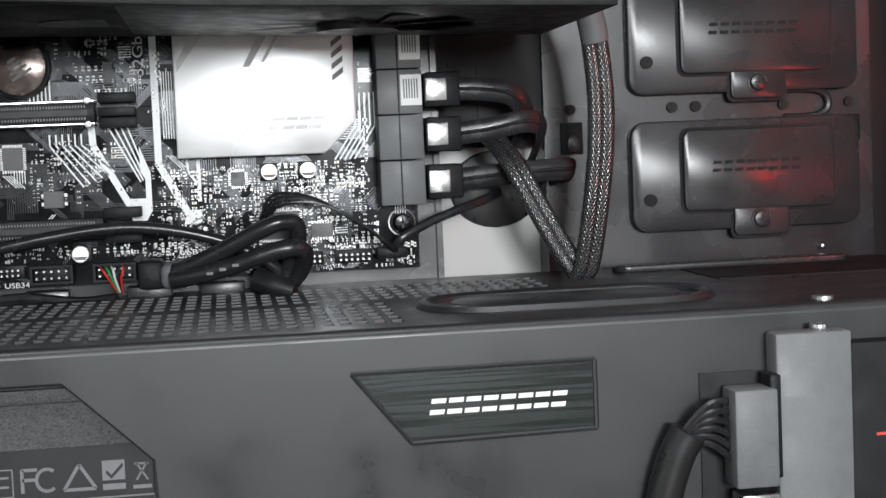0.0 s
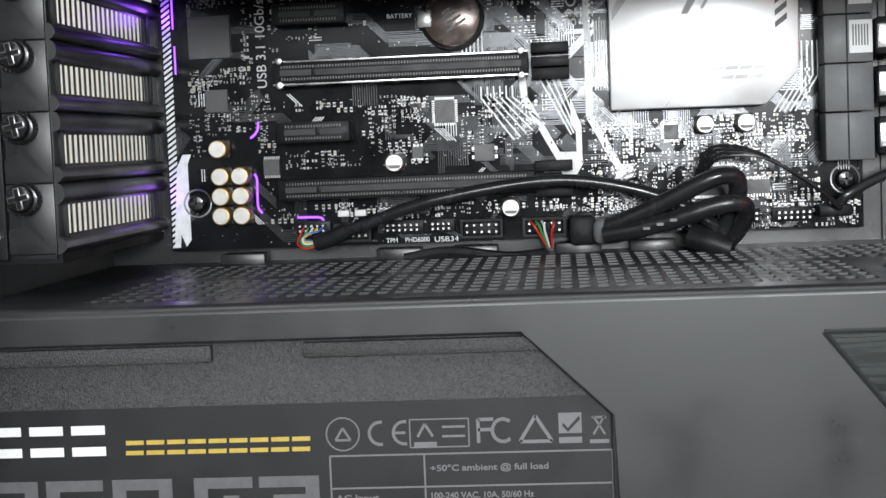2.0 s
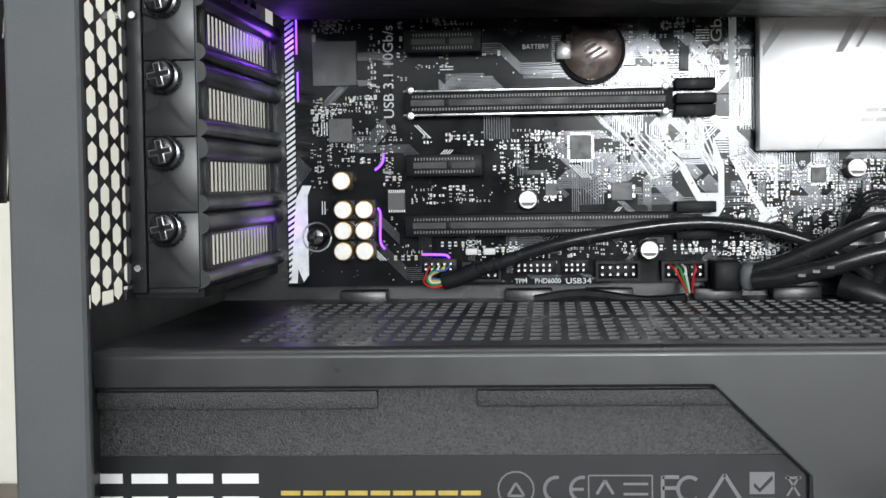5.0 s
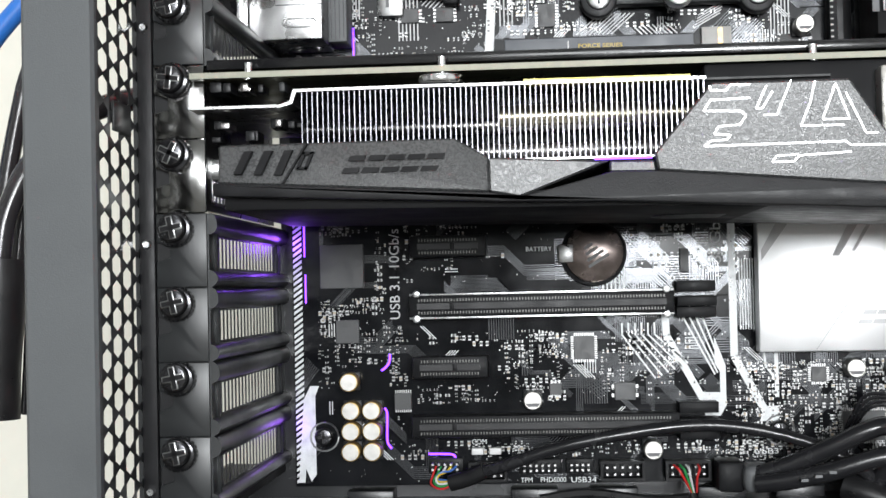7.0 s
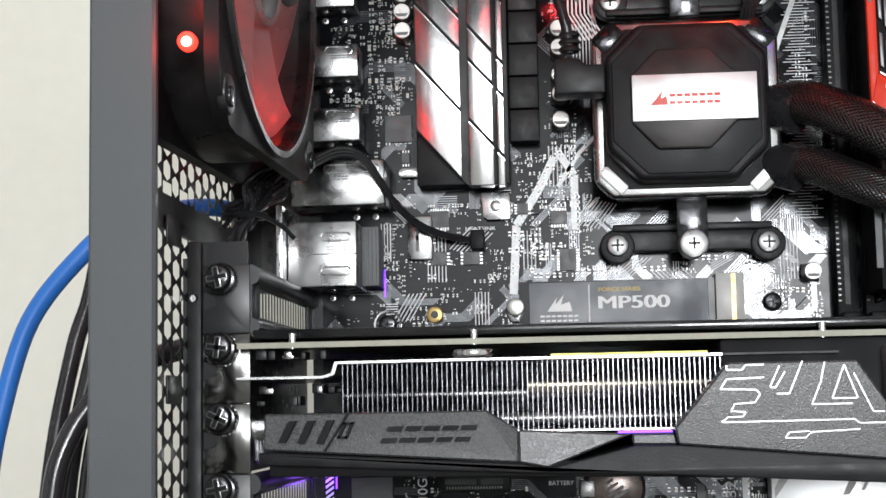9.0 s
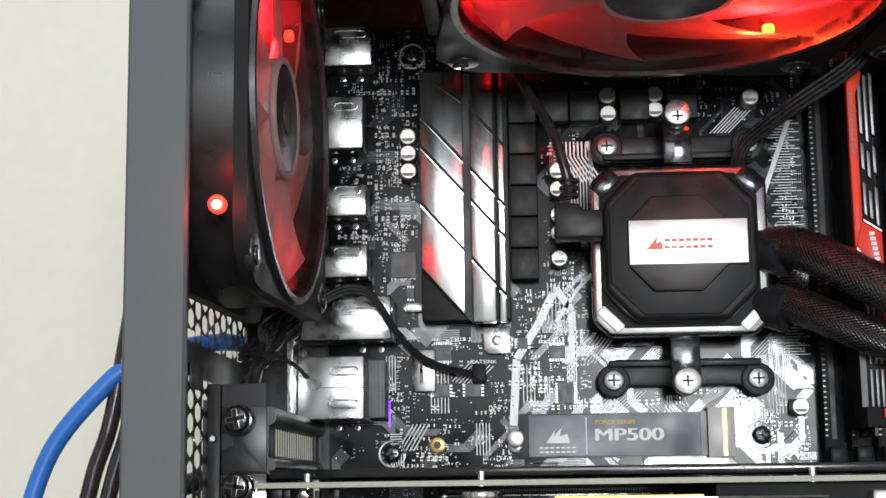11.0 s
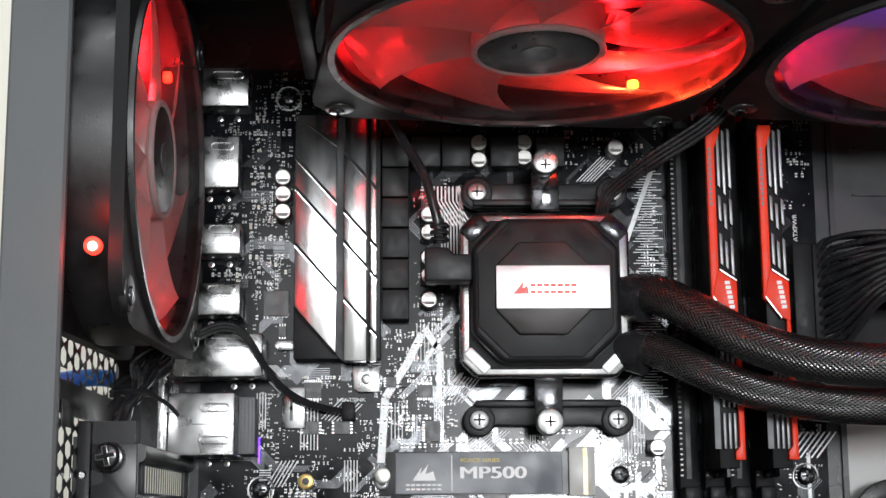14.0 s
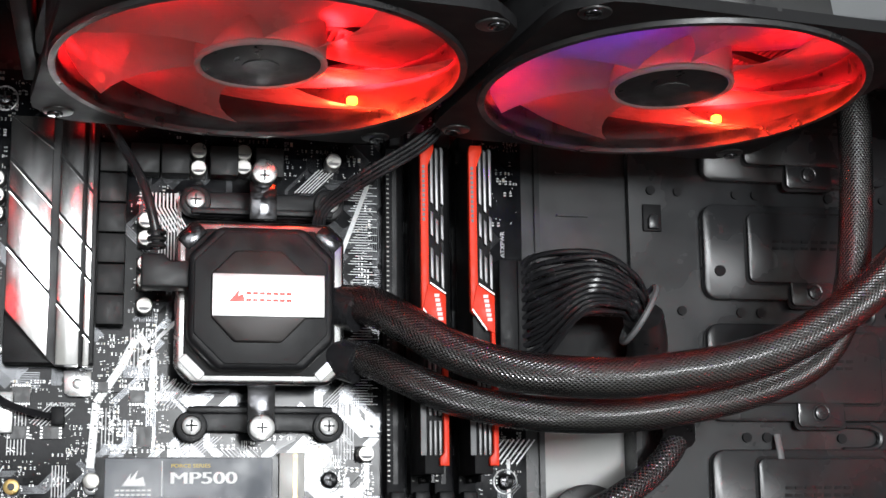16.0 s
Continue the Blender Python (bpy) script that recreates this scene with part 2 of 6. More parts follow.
def braid_material(name, dark, light, across, along, relief, coat=0.08):
    """Woven sleeve: two crossing sets of strands, over the cable's own length."""
    m = mat(name, dark, 0.22, var=0.15, scale=200, rvar=0.05, spec=1.0, coat=coat)
    nt = m.node_tree
    N, L = nt.nodes, nt.links
    b = N["Principled BSDF"]
    uv = N.new("ShaderNodeTexCoord")
    sep = N.new("ShaderNodeSeparateXYZ")
    L.new(uv.outputs["UV"], sep.inputs[0])

    def math_node(op, p, q):
        n = N.new("ShaderNodeMath")
        n.operation = op
        for i, v in enumerate((p, q)):
            if v is None:
                continue
            if isinstance(v, float):
                n.inputs[i].default_value = v
            else:
                L.new(v, n.inputs[i])
        return n.outputs[0]

    u = math_node("MULTIPLY", sep.outputs[0], float(across) * 2 * math.pi)
    v = math_node("MULTIPLY", sep.outputs[1], float(along) * 2 * math.pi)
    s1 = math_node("SINE", math_node("ADD", u, v), None)
    s2 = math_node("SINE", math_node("SUBTRACT", u, v), None)
    h = math_node("MAXIMUM", s1, s2)
    r = N.new("ShaderNodeMapRange")
    r.inputs["From Min"].default_value, r.inputs["From Max"].default_value = 0.2, 1.0
    L.new(h, r.inputs["Value"])
    mix = N.new("ShaderNodeMix")
    mix.data_type = "RGBA"
    L.new(r.outputs["Result"], mix.inputs["Factor"])
    mix.inputs["A"].default_value = (*dark, 1)
    mix.inputs["B"].default_value = (*light, 1)
    L.new(mix.outputs["Result"], b.inputs["Base Color"])
    bu = N.new("ShaderNodeBump")
    bu.inputs["Strength"].default_value, bu.inputs["Distance"].default_value = relief, 0.0003
    L.new(h, bu.inputs["Height"])
    L.new(bu.outputs[0], b.inputs["Normal"])
    b.inputs["Coat Roughness"].default_value = 0.12
    return m


def blade_material():
    """Milky clear plastic of the fan blades: passes and scatters the lamps' light."""
    m = bpy.data.materials.new("milky_plastic")
    m.use_nodes = True
    N, L = m.node_tree.nodes, m.node_tree.links
    b, out = N["Principled BSDF"], N["Material Output"]
    b.inputs["Base Color"].default_value = (0.42, 0.36, 0.36, 1)
    b.inputs["Roughness"].default_value = 0.25
    tr, tp = N.new("ShaderNodeBsdfTranslucent"), N.new("ShaderNodeBsdfTransparent")
    tr.inputs["Color"].default_value = (0.8, 0.74, 0.74, 1)
    a, c = N.new("ShaderNodeMixShader"), N.new("ShaderNodeMixShader")
    a.inputs[0].default_value, c.inputs[0].default_value = 0.55, 0.12
    no = N.new("ShaderNodeTexNoise")
    no.inputs["Scale"].default_value = 60
    tc = N.new("ShaderNodeTexCoord")
    L.new(tc.outputs["Object"], no.inputs["Vector"])
    rr = N.new("ShaderNodeMapRange")
    rr.inputs["To Min"].default_value, rr.inputs["To Max"].default_value = 0.15, 0.4
    L.new(no.outputs["Fac"], rr.inputs["Value"])
    L.new(rr.outputs["Result"], b.inputs["Roughness"])
    L.new(b.outputs[0], a.inputs[1])
    L.new(tr.outputs[0], a.inputs[2])
    L.new(a.outputs[0], c.inputs[1])
    L.new(tp.outputs[0], c.inputs[2])
    L.new(c.outputs[0], out.inputs["Surface"])
    return m


CASE = mat("black_case_paint", (0.019, 0.0205, 0.022), 0.36, var=0.16, scale=40, bump=0.05, bscale=5000)
CASE_IN = mat("satin_inner_paint", (0.025, 0.026, 0.028), 0.27, var=0.15, scale=35, bump=0.06, bscale=2500, spec=0.4)
PILLAR = mat("grey_frame_paint", (0.072, 0.077, 0.082), 0.45, var=0.1, scale=30, bump=0.12, bscale=3500)
BLACK = mat("black_plastic", (0.012, 0.012, 0.0135), 0.42, var=0.3, scale=150, bump=0.2, spec=0.32)
RUBBER = mat("black_rubber", (0.015, 0.015, 0.016), 0.35, var=0.3, scale=150, bump=0.15)
CABLE = mat("black_cable_jacket", (0.02, 0.02, 0.022), 0.22, var=0.25, scale=120, bump=0.1)
GREYP = mat("grey_plastic", (0.13, 0.135, 0.14), 0.5, var=0.15, scale=150, bump=0.2)
SLOT = mat("black_connector_plastic", (0.011, 0.0113, 0.0125), 0.45, var=0.25, scale=300, spec=0.14)
SCREW = mat("black_screw", (0.045, 0.045, 0.048), 0.17, metal=0.8, var=0.3, scale=400)
STEEL = mat("bright_steel", (0.75, 0.75, 0.76), 0.25, metal=1, var=0.12, scale=150, rvar=0.12)
PORT = mat("tinned_port_shell", (0.34, 0.34, 0.34), 0.3, metal=1, var=0.2, scale=120, rvar=0.15)
ALU = mat("brushed_aluminium", (0.78, 0.78, 0.79), 0.2, metal=1, var=0.05, scale=60, bump=0.05, bscale=900, rvar=0.03, stretch=(8, 8, 0.5))
ALU_FLAT = mat("satin_silver_cover", (0.9, 0.9, 0.91), 0.45, metal=0.75, var=0.06, scale=60, bump=0.05, bscale=3000)
CHROME = mat("chrome", (0.86, 0.86, 0.87), 0.09, metal=1, var=0.08, scale=100, rvar=0.05)
FIN = mat("fin_aluminium", (0.23, 0.23, 0.26), 0.22, metal=1, var=0.15, scale=300, pieces=0.12)
SHROUD = mat("textured_card_shroud", (0.052, 0.053, 0.054), 0.28, var=0.25, scale=1400, bump=0.26, bscale=2600, spec=0.5)
GLOSS = mat("gloss_black", (0.012, 0.012, 0.013), 0.14, var=0.2, scale=90)
PSU = mat("crinkle_black_coat", (0.034, 0.034, 0.035), 0.42, var=1.0, scale=1500, bump=1.0, bscale=2600)
LABEL = mat("matt_black_label", (0.011, 0.012, 0.013), 0.45, var=0.12, scale=80, spec=0.35)
WHITE = mat("white_print", (0.8, 0.8, 0.8), 0.5, var=0.08, scale=200)
SILK = mat("pale_board_print", (0.78, 0.8, 0.81), 0.35, var=0.15, scale=400)
DIGIT = mat("dull_grey_print", (0.1, 0.1, 0.106), 0.5, var=0.2, scale=300)
GREYPRINT = mat("grey_print", (0.15, 0.15, 0.158), 0.5, var=0.15, scale=300)
DIMPRINT = mat("dim_grey_print", (0.16, 0.165, 0.17), 0.5, var=0.15, scale=300)
GOLDPRINT = mat("gold_print", (0.5, 0.36, 0.06), 0.45, var=0.15, scale=300)
SOLDER = mat("solder", (0.3, 0.3, 0.3), 0.34, metal=1, var=0.2, scale=800)
CHIP = mat("chip_epoxy", (0.035, 0.036, 0.038), 0.42, var=0.2, scale=300, bump=0.15)
TAN = mat("ceramic_tan", (0.3, 0.24, 0.17), 0.5, var=0.3, scale=900)
GOLD = mat("gold_sleeve", (0.55, 0.38, 0.14), 0.35, metal=0.6, var=0.2, scale=400)
CAPTOP = mat("capacitor_top", (0.42, 0.41, 0.39), 0.36, metal=0.9, var=0.1, scale=500)
RED = mat("red_spreader", (0.78, 0.04, 0.012), 0.45, var=0.12, scale=200, spec=0.25)
RIB = mat("satin_grey_rib", (0.2, 0.2, 0.205), 0.42, metal=0.6, var=0.15, scale=200)
REDPRINT = mat("red_print", (0.7, 0.06, 0.04), 0.4, var=0.1, scale=300)
BADGE = mat("dark_brushed_badge", (0.008, 0.013, 0.012), 0.28, metal=0.2, var=0.12, scale=120, bump=0.04, bscale=500, stretch=(0.2, 8, 8))
WALL = mat("cream_wall_paint", (0.8, 0.785, 0.7), 0.75, var=0.04, scale=6, bump=0.6, bscale=90)
TABLE = mat("dark_table_top", (0.11, 0.085, 0.065), 0.5, var=0.3, scale=10, stretch=(1, 8, 8))
FLOOR = mat("pale_floor", (0.5, 0.47, 0.42), 0.6, var=0.2, scale=10)
BLUE = mat("blue_network_cable", (0.02, 0.16, 0.55), 0.4, var=0.12, scale=80)
COPPER = mat("yellow_edge", (0.5, 0.45, 0.12), 0.4, metal=0.4, var=0.2, scale=300)
PALE = mat("pale_inner_panel", (0.48, 0.48, 0.47), 0.4, var=0.1, scale=30)
PCB = mat("black_solder_mask", (0.006, 0.0065, 0.008), 0.15, var=0.4, scale=90, rvar=0.05, spec=0.1)
TRACE = mat("masked_copper_trace", (0.062, 0.064, 0.068), 0.16, metal=0.75, var=0.25, scale=60, rvar=0.05)
HOSE = braid_material("braided_hose", (0.002, 0.002, 0.0022), (0.022, 0.0217, 0.022), 30, 5.2, 0.5, 0.1)
SLEEVE = braid_material("braided_sleeve", (0.006, 0.006, 0.007), (0.045, 0.045, 0.046), 16, 4.4, 0.4)
BLADE = blade_material()
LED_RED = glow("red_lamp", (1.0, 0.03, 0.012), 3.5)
BEZEL = mat("polished_bezel", (0.82, 0.82, 0.83), 0.24, metal=1, var=0.08, scale=100, rvar=0.06)
CHOKE = mat("matt_black_choke", (0.014, 0.014, 0.015), 0.5, var=0.25, scale=300, bump=0.2, spec=0.3)
NUT = mat("satin_nut_steel", (0.42, 0.42, 0.42), 0.3, metal=1, var=0.1, scale=300, rvar=0.05)
LED_CASE = glow("case_lamp", (1.0, 0.025, 0.015), 5)
LED_CORE = glow("case_lamp_core", (1.0, 0.42, 0.3), 12)
EDGE = mat("bare_board_edge", (0.36, 0.36, 0.29), 0.6, var=0.2, scale=300)
TAB = mat("dark_nickel_tab", (0.16, 0.158, 0.155), 0.16, metal=1, var=0.12, scale=60, rvar=0.05)
FACET = mat("smoky_pump_facet", (0.05, 0.046, 0.046), 0.36, metal=0.5, var=0.12, scale=80)
CARD = mat("dark_card_mask", (0.035, 0.034, 0.014), 0.35, var=0.3, scale=120)
SOCKET = mat("pale_edge_socket", (0.5, 0.49, 0.47), 0.4, var=0.12, scale=120)
WARM = mat("warm_heat_pipe", (0.62, 0.56, 0.44), 0.3, metal=1, var=0.12, scale=120)
LED_HOT = glow("amber_lamp", (1.0, 0.22, 0.02), 9)
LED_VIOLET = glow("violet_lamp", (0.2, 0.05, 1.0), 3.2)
WIRES = [mat(f"{n}_wire", c, 0.4, var=0.1, scale=200) for n, c in (("red", (0.6, 0.03, 0.03)), ("green", (0.03, 0.3, 0.08)), ("white", (0.75, 0.75, 0.75)), ("yellow", (0.65, 0.5, 0.05)), ("blue", (0.05, 0.15, 0.5)))]

HSPRINT = mat("satin_grey_print", (0.5, 0.5, 0.51), 0.5, metal=0.2, var=0.1, scale=200)
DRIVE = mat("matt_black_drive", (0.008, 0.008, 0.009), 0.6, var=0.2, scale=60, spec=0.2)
DARKSTEEL = mat("grey_screw_steel", (0.3, 0.3, 0.3), 0.3, metal=1, var=0.1, scale=300, rvar=0.03)

BATTERY = mat("worn_steel_cell", (0.14, 0.115, 0.108), 0.22, metal=1, var=0.3, scale=200)
CONTACT = mat("slot_contact", (0.1, 0.1, 0.095), 0.35, metal=0.6, var=0.3, scale=400)
PIPE = mat("dark_heat_pipe", (0.45, 0.43, 0.43), 0.28, metal=1, var=0.2, scale=200)

ROOM = mat("white_room_paint", (0.74, 0.75, 0.75), 0.8, var=0.05, scale=6)
STICKER = mat("gloss_dark_sticker", (0.03, 0.038, 0.054), 0.36, var=0.15, scale=60, spec=0.4)


# ---- the room ----
def slab(name, x0, x1, y0, y1, z0, z1, material, label, category):
    return tagged(part(name, box(x0, x1, y0, y1, z0, z1), material, None, smooth=False), label, category, kind="structure")


slab("wall_north", -1500, 1900, 420, 470, -1000, 1500, WALL, "cream painted wall with rough plaster texture", "wall")
slab("wall_west", -1550, -1500, -2400, 470, -1000, 1500, ROOM, "white painted side wall of the room", "wall")
slab("wall_east", 1900, 1950, -2400, 470, -1000, 1500, ROOM, "white painted side wall of the room", "wall")
south = tagged(new("wall_south"), "white painted wall with two windows in it", "wall", kind="structure")
ORIGIN["wall_south"] = Vector((0, 0, 0))
for x0, x1, z0, z1 in ((-1500, -410, -1000, 1500), (-410, 160, -1000, 240), (-410, 160, 760, 1500), (160, 170, -1000, 1500), (690, 1900, -1000, 1500), (170, 690, -1000, 110), (170, 690, 490, 1500)):
    part("wall_piece", box(x0, x1, -2450, -2400, z0, z1), ROOM, south, smooth=False)
slab("ceiling", -1500, 1900, -2400, 420, 1500, 1550, ROOM, "plain pale room ceiling", "ceiling")
slab("floor", -1500, 1900, -2400, 420, -1050, -1000, FLOOR, "plain pale floor under the table", "floor")
table = slab("table", -700, 900, -420, 400, -190, -150, TABLE, "dark wooden table that carries the computer", "table")
for x in (-660, 800):
    for y in (-390, 310):
        part("leg", box(x, x + 60, y, y + 60, -1000, -190, 3), TABLE, table)

# ---- the computer case ----
case = thing("computer_case", (200, -60, -150), "open black steel computer tower standing on a dark table", "computer case")

# tray behind the board, in three strips
tray = part("motherboard_tray", box(-5, 252, 8, 9.5, -60, 337), CASE_IN, case, "dark satin steel tray", smooth=False)
part("tray_corner", box(-24, -5, 8, 9.5, -60, 6), CASE_IN, tray, smooth=False)
part("tray_corner", box(-24, -5, 8, 9.5, 150, 337), CASE_IN, tray, smooth=False)
part("recessed_strip", box(252, 296, 22, 23.5, -60, 337), PALE, tray, "pale recessed cable channel", smooth=False)
for x in (252, 294.5):
    part("channel_side", box(x - 0.75, x + 1.5, 6, 23.5, -60, 337), CASE_IN, tray, smooth=False)
part("drive_wall", box(294, 424, 7, 8.5, -60, 337), CASE_IN, tray, "dark pressed steel wall with drive covers", smooth=False)
part("corner_panel", box(424, 470, 8, 9.5, -146, 337), DRIVE, tray, smooth=False)
part("channel_bar", box(253.5, 294, 10, 12, 228, 337), BLACK, tray, smooth=False)
part("channel_bar", box(253.5, 294, 9, 11, 42, 128), DRIVE, tray, smooth=False)
part("channel_bar", box(253.5, 294, 9, 11, 166, 226), DRIVE, tray, smooth=False)
for z in (58, 72, 106):
    part("tie_slot", prism(rounded(258, 284, z, z + 3.4, 1.6), 8.4, 9.2), DRIVE, tray, "dark cut-out for cable ties", smooth=False)
    part("tie_slot", prism(rounded(269, 272.6, z - 6, z + 1, 1.6), 8.3, 9.2), DRIVE, tray, smooth=False)
for z in (273, 254, 87):
    part("tie_point", box(262, 276, 8.6, 10, z, z + 0.8), BLACK, tray, smooth=False)
for z0 in (12, 64, 117, 171, 223.5, 276):
    part("raised_panel", prism(rounded(326, 417, z0 - 5, z0 + 37, 6), 2.4, 7, bev=1.8), CASE_IN, tray)
    plate = part("drive_cover", prism(rounded(346, 405.5, z0 + 2.5, z0 + 33, 3), 0.4, 5, bev=0.8), CASE_IN, case, "pressed steel drive cover with a screwed tab")
    # thin black outline painting the shade round the cover's edge
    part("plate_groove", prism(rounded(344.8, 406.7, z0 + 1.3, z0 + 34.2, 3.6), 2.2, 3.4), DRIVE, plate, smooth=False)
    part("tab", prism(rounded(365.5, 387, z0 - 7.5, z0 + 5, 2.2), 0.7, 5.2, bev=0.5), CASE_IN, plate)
    # same painted shade round the tab
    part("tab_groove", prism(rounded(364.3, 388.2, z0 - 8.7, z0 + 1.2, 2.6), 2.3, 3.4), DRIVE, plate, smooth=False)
    part("screw", cyl(376, 0.3, z0 - 1.5, 3.0, 1.6, bev=0.5), CASE_IN, plate)
    part("screw_ring", tube([(376 + 3.7 * math.cos(radians(a)), 0.8, z0 - 1.5 + 3.7 * math.sin(radians(a))) for a in range(0, 361, 30)], 0.5, 6, 1), CASE_IN, plate)
    part("screw_cross", box(374.4, 377.6, -0.7, -0.3, z0 - 1.8, z0 - 1.2, bm=box(375.7, 376.3, -0.7, -0.3, z0 - 3.1, z0 + 0.1)), BLACK, plate, smooth=False)
    wordmark(357, z0 + 17, 36, 4.4, 8, 0.4, DRIVE, plate, slant=0.15, gap=0.3, depth=0.35)
    if z0 < 270:
        part("folded_bead", tube([(388, 5.4, z0 + 47.5), (399, 5.4, z0 + 47.3), (404.5, 5.4, z0 + 45.4), (406, 5.4, z0 + 42), (404.5, 5.4, z0 + 38.6), (399, 5.4, z0 + 36.8), (388, 5.4, z0 + 36.6)], 1.5, 8, 4), CASE_IN, tray)
for z0 in (12, 64, 117, 171, 223.5):
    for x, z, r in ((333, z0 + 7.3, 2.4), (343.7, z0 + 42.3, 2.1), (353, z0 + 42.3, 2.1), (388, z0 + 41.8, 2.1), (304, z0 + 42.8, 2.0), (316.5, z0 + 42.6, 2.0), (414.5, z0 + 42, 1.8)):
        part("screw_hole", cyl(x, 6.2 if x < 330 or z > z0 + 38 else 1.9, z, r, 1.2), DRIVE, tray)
for z in (44, 254):
    clip = part("lance_clip", box(300, 308.5, 5.6, 7.4, z - 6, z + 6, 0.6), DRIVE, case, "square punched opening with a steel tongue")
    part("tongue", prism([(302, z - 5), (306.8, z - 5), (306.8, z - 0.5), (305.6, z + 1.2), (303.2, z + 1.2), (302, z - 0.5)], 3.8, 6, bev=0.4), CASE_IN, clip)
    part("lance_clip", box(412.5, 419, 5.6, 7.4, z - 5, z + 5, 0.6), DRIVE, tray)
part("rivet", cyl(402, 5.6, -1.5, 1.6, 3, r2=0.9, bev=0.3), STEEL, tray)
bm = prism([(277 + 18 * math.cos(radians(a)), 26 + 15 * math.sin(radians(a))) for a in range(0, 360, 15)], 20.6, 23, bev=0.8)
part("grommet", bm, RUBBER, tray, "black rubber cable grommet")
bm = prism([(272 + 17 * math.cos(radians(a)), 126 + 14 * math.sin(radians(a))) for a in range(0, 360, 15)], 6.5, 9, bev=0.8)
part("grommet", bm, RUBBER, tray, "black rubber flap grommet")
part("grommet_slit", box(271.4, 272.8, 6, 6.6, 117, 134, bm=cyl(272, 6.2, 133, 1.6, 0.8)), BLACK, tray, smooth=False)
for x in (12, 68, 95, 131, 157):
    part("standoff_tab", box(x + 6, x + 22, -3, 8, -7.5, -2.5, 0.5), CASE_IN, tray)

# end wall at the front, top and bottom
part("front_wall", box(470, 472, -170, 9.5, -148, 338), DRIVE, case, "dark front wall of the case", smooth=False)
part("top_panel", box(-26, 472, -170, 9.5, 336, 338), BLACK, case, "dark top panel", smooth=False)
part("bottom_panel", box(-26, 472, -170, 9.5, -148, -146), CASE, case, smooth=False)
part("top_rail", box(232, 472, -174, -168, 283, 338, 1.5), PILLAR, case, "grey painted upper frame rail")
part("top_rail_step", box(-24, 232, -173, -169, 297, 338, 1.5), CASE, case)

# rear wall with hexagonal vents
rear = part("rear_panel", box(-25.2, -24, -112, 9.5, -146, 6.4), CASE, case, "black steel rear panel with hexagonal vents", smooth=False)
for y0, y1, z0, z1 in ((-170, -112, -146, 4), (-170, -40, 158, 168), (-172, -163, 4, 336), (-40, 9.5, 150, 336), (-163, -40, 300, 336), (-107, -106, -2, 152)):
    part("rear_strip", box(-25.2, -24, y0, y1, z0, z1), CASE, rear, smooth=False)
part("hex_vent", sheet(-163, -105, 4, 158, 6, 22, 0.92, -24, -0.2, "yz", 6, stagger=True, squash=1.42), CASE, rear, "perforated strip with hexagonal holes", smooth=False)
part("hex_vent", sheet(-163, -40, 168, 196, 13, 4, 0.92, -24, -0.2, "yz", 6, stagger=True, squash=1.42), CASE, rear, "perforated field with hexagonal holes", smooth=False)
part("fan_grill", sheet(-163, -40, 199, 300, 13, 15, 0.92, -24, -0.2, "yz", 6, stagger=True, squash=1.42), CASE, rear, smooth=False)
for z in (113, 158):
    part("vent_boss", box(-24, -23.2, -132, -116, z - 4, z + 4, 0.3), CASE, rear)
part("slot_backing", box(-24, -6.2, -104.6, -103.6, 5, 157), BLACK, rear, smooth=False)
part("slot_floor", box(-24, -5, -103, 8, 3.5, 6.0), DRIVE, rear, smooth=False)
part("slot_channel", box(-24, -19.6, -107.5, -103.6, 5, 157, 0.6), BLACK, rear, "folded channel beside the slots")
for z in (12, 80, 140):
    part("rivet", cyl(-21.8, -108, z, 1.5, 1.6, r2=0.9), STEEL, rear)

# side frame beside the opening
part("frame_pillar", prism([(-32.6, -174.2), (-31.8, -175), (-16.2, -175), (-15.4, -174.2), (-15.4, -172), (-16.6, -172), (-16.6, -172.6), (-31.4, -172.6), (-31.4, -164), (-32.6, -164)], -150, 342, axis="z"), PILLAR, case, "grey painted steel side frame")
for z, r in ((-49, 2.2), (-62, 3.2), (-76, 2.2)):
    part("frame_hole", cyl(-26, -175.2, z, r, 1.2), BLACK, case)

# power supply shroud
profile = [(-143, -148), (-143, -8.6)] + [(-143 + 2.6 * (1 - math.cos(radians(a))), -8.6 + 2.6 * math.sin(radians(a))) for a in range(15, 91, 15)]
front = [(155, -146), (151.5, -37.8), (128.3, -15.5), (-24, -15.5), (-24, -8.6), (424, -8.6), (424, -146)]
bm = prism(front, -143, -141.8)
for (y0, z0), (y1, z1) in zip(profile[1:], profile[2:]):
    vs = [bm.verts.new(p) for p in ((-24, y0, z0), (424, y0, z0), (424, y1, z1), (-24, y1, z1))]
    bm.faces.new(vs)
bmesh.ops.remove_doubles(bm, verts=bm.verts[:], dist=0.01)
bmesh.ops.recalc_face_normals(bm, faces=bm.faces)
shroud = part("shroud", bm, CASE, case, "black painted power supply shroud with a vented top")
for x0, x1, y0, y1 in ((-24, 424, -140.35, -131), (-24, 8, -131, 8), (8, 424, -12, 8), (283, 424, -131, -12), (223, 283, -131, -63), (8, 223, -71, -63)):
    part("shroud_top", box(x0, x1, y0, y1, -7.2, -6), CASE, shroud, smooth=False)
part("vent_field", sheet(-131, -71, 8, 223, 6, 43, 0.66, -6, -1.2, "yx", squash=1.08), CASE, shroud, "field of small oblong vent holes", smooth=False)
part("vent_field", sheet(-63, -12, 8, 283, 5, 55, 0.66, -6, -1.2, "yx", squash=1.08), CASE, shroud, "field of small oblong vent holes", smooth=False)
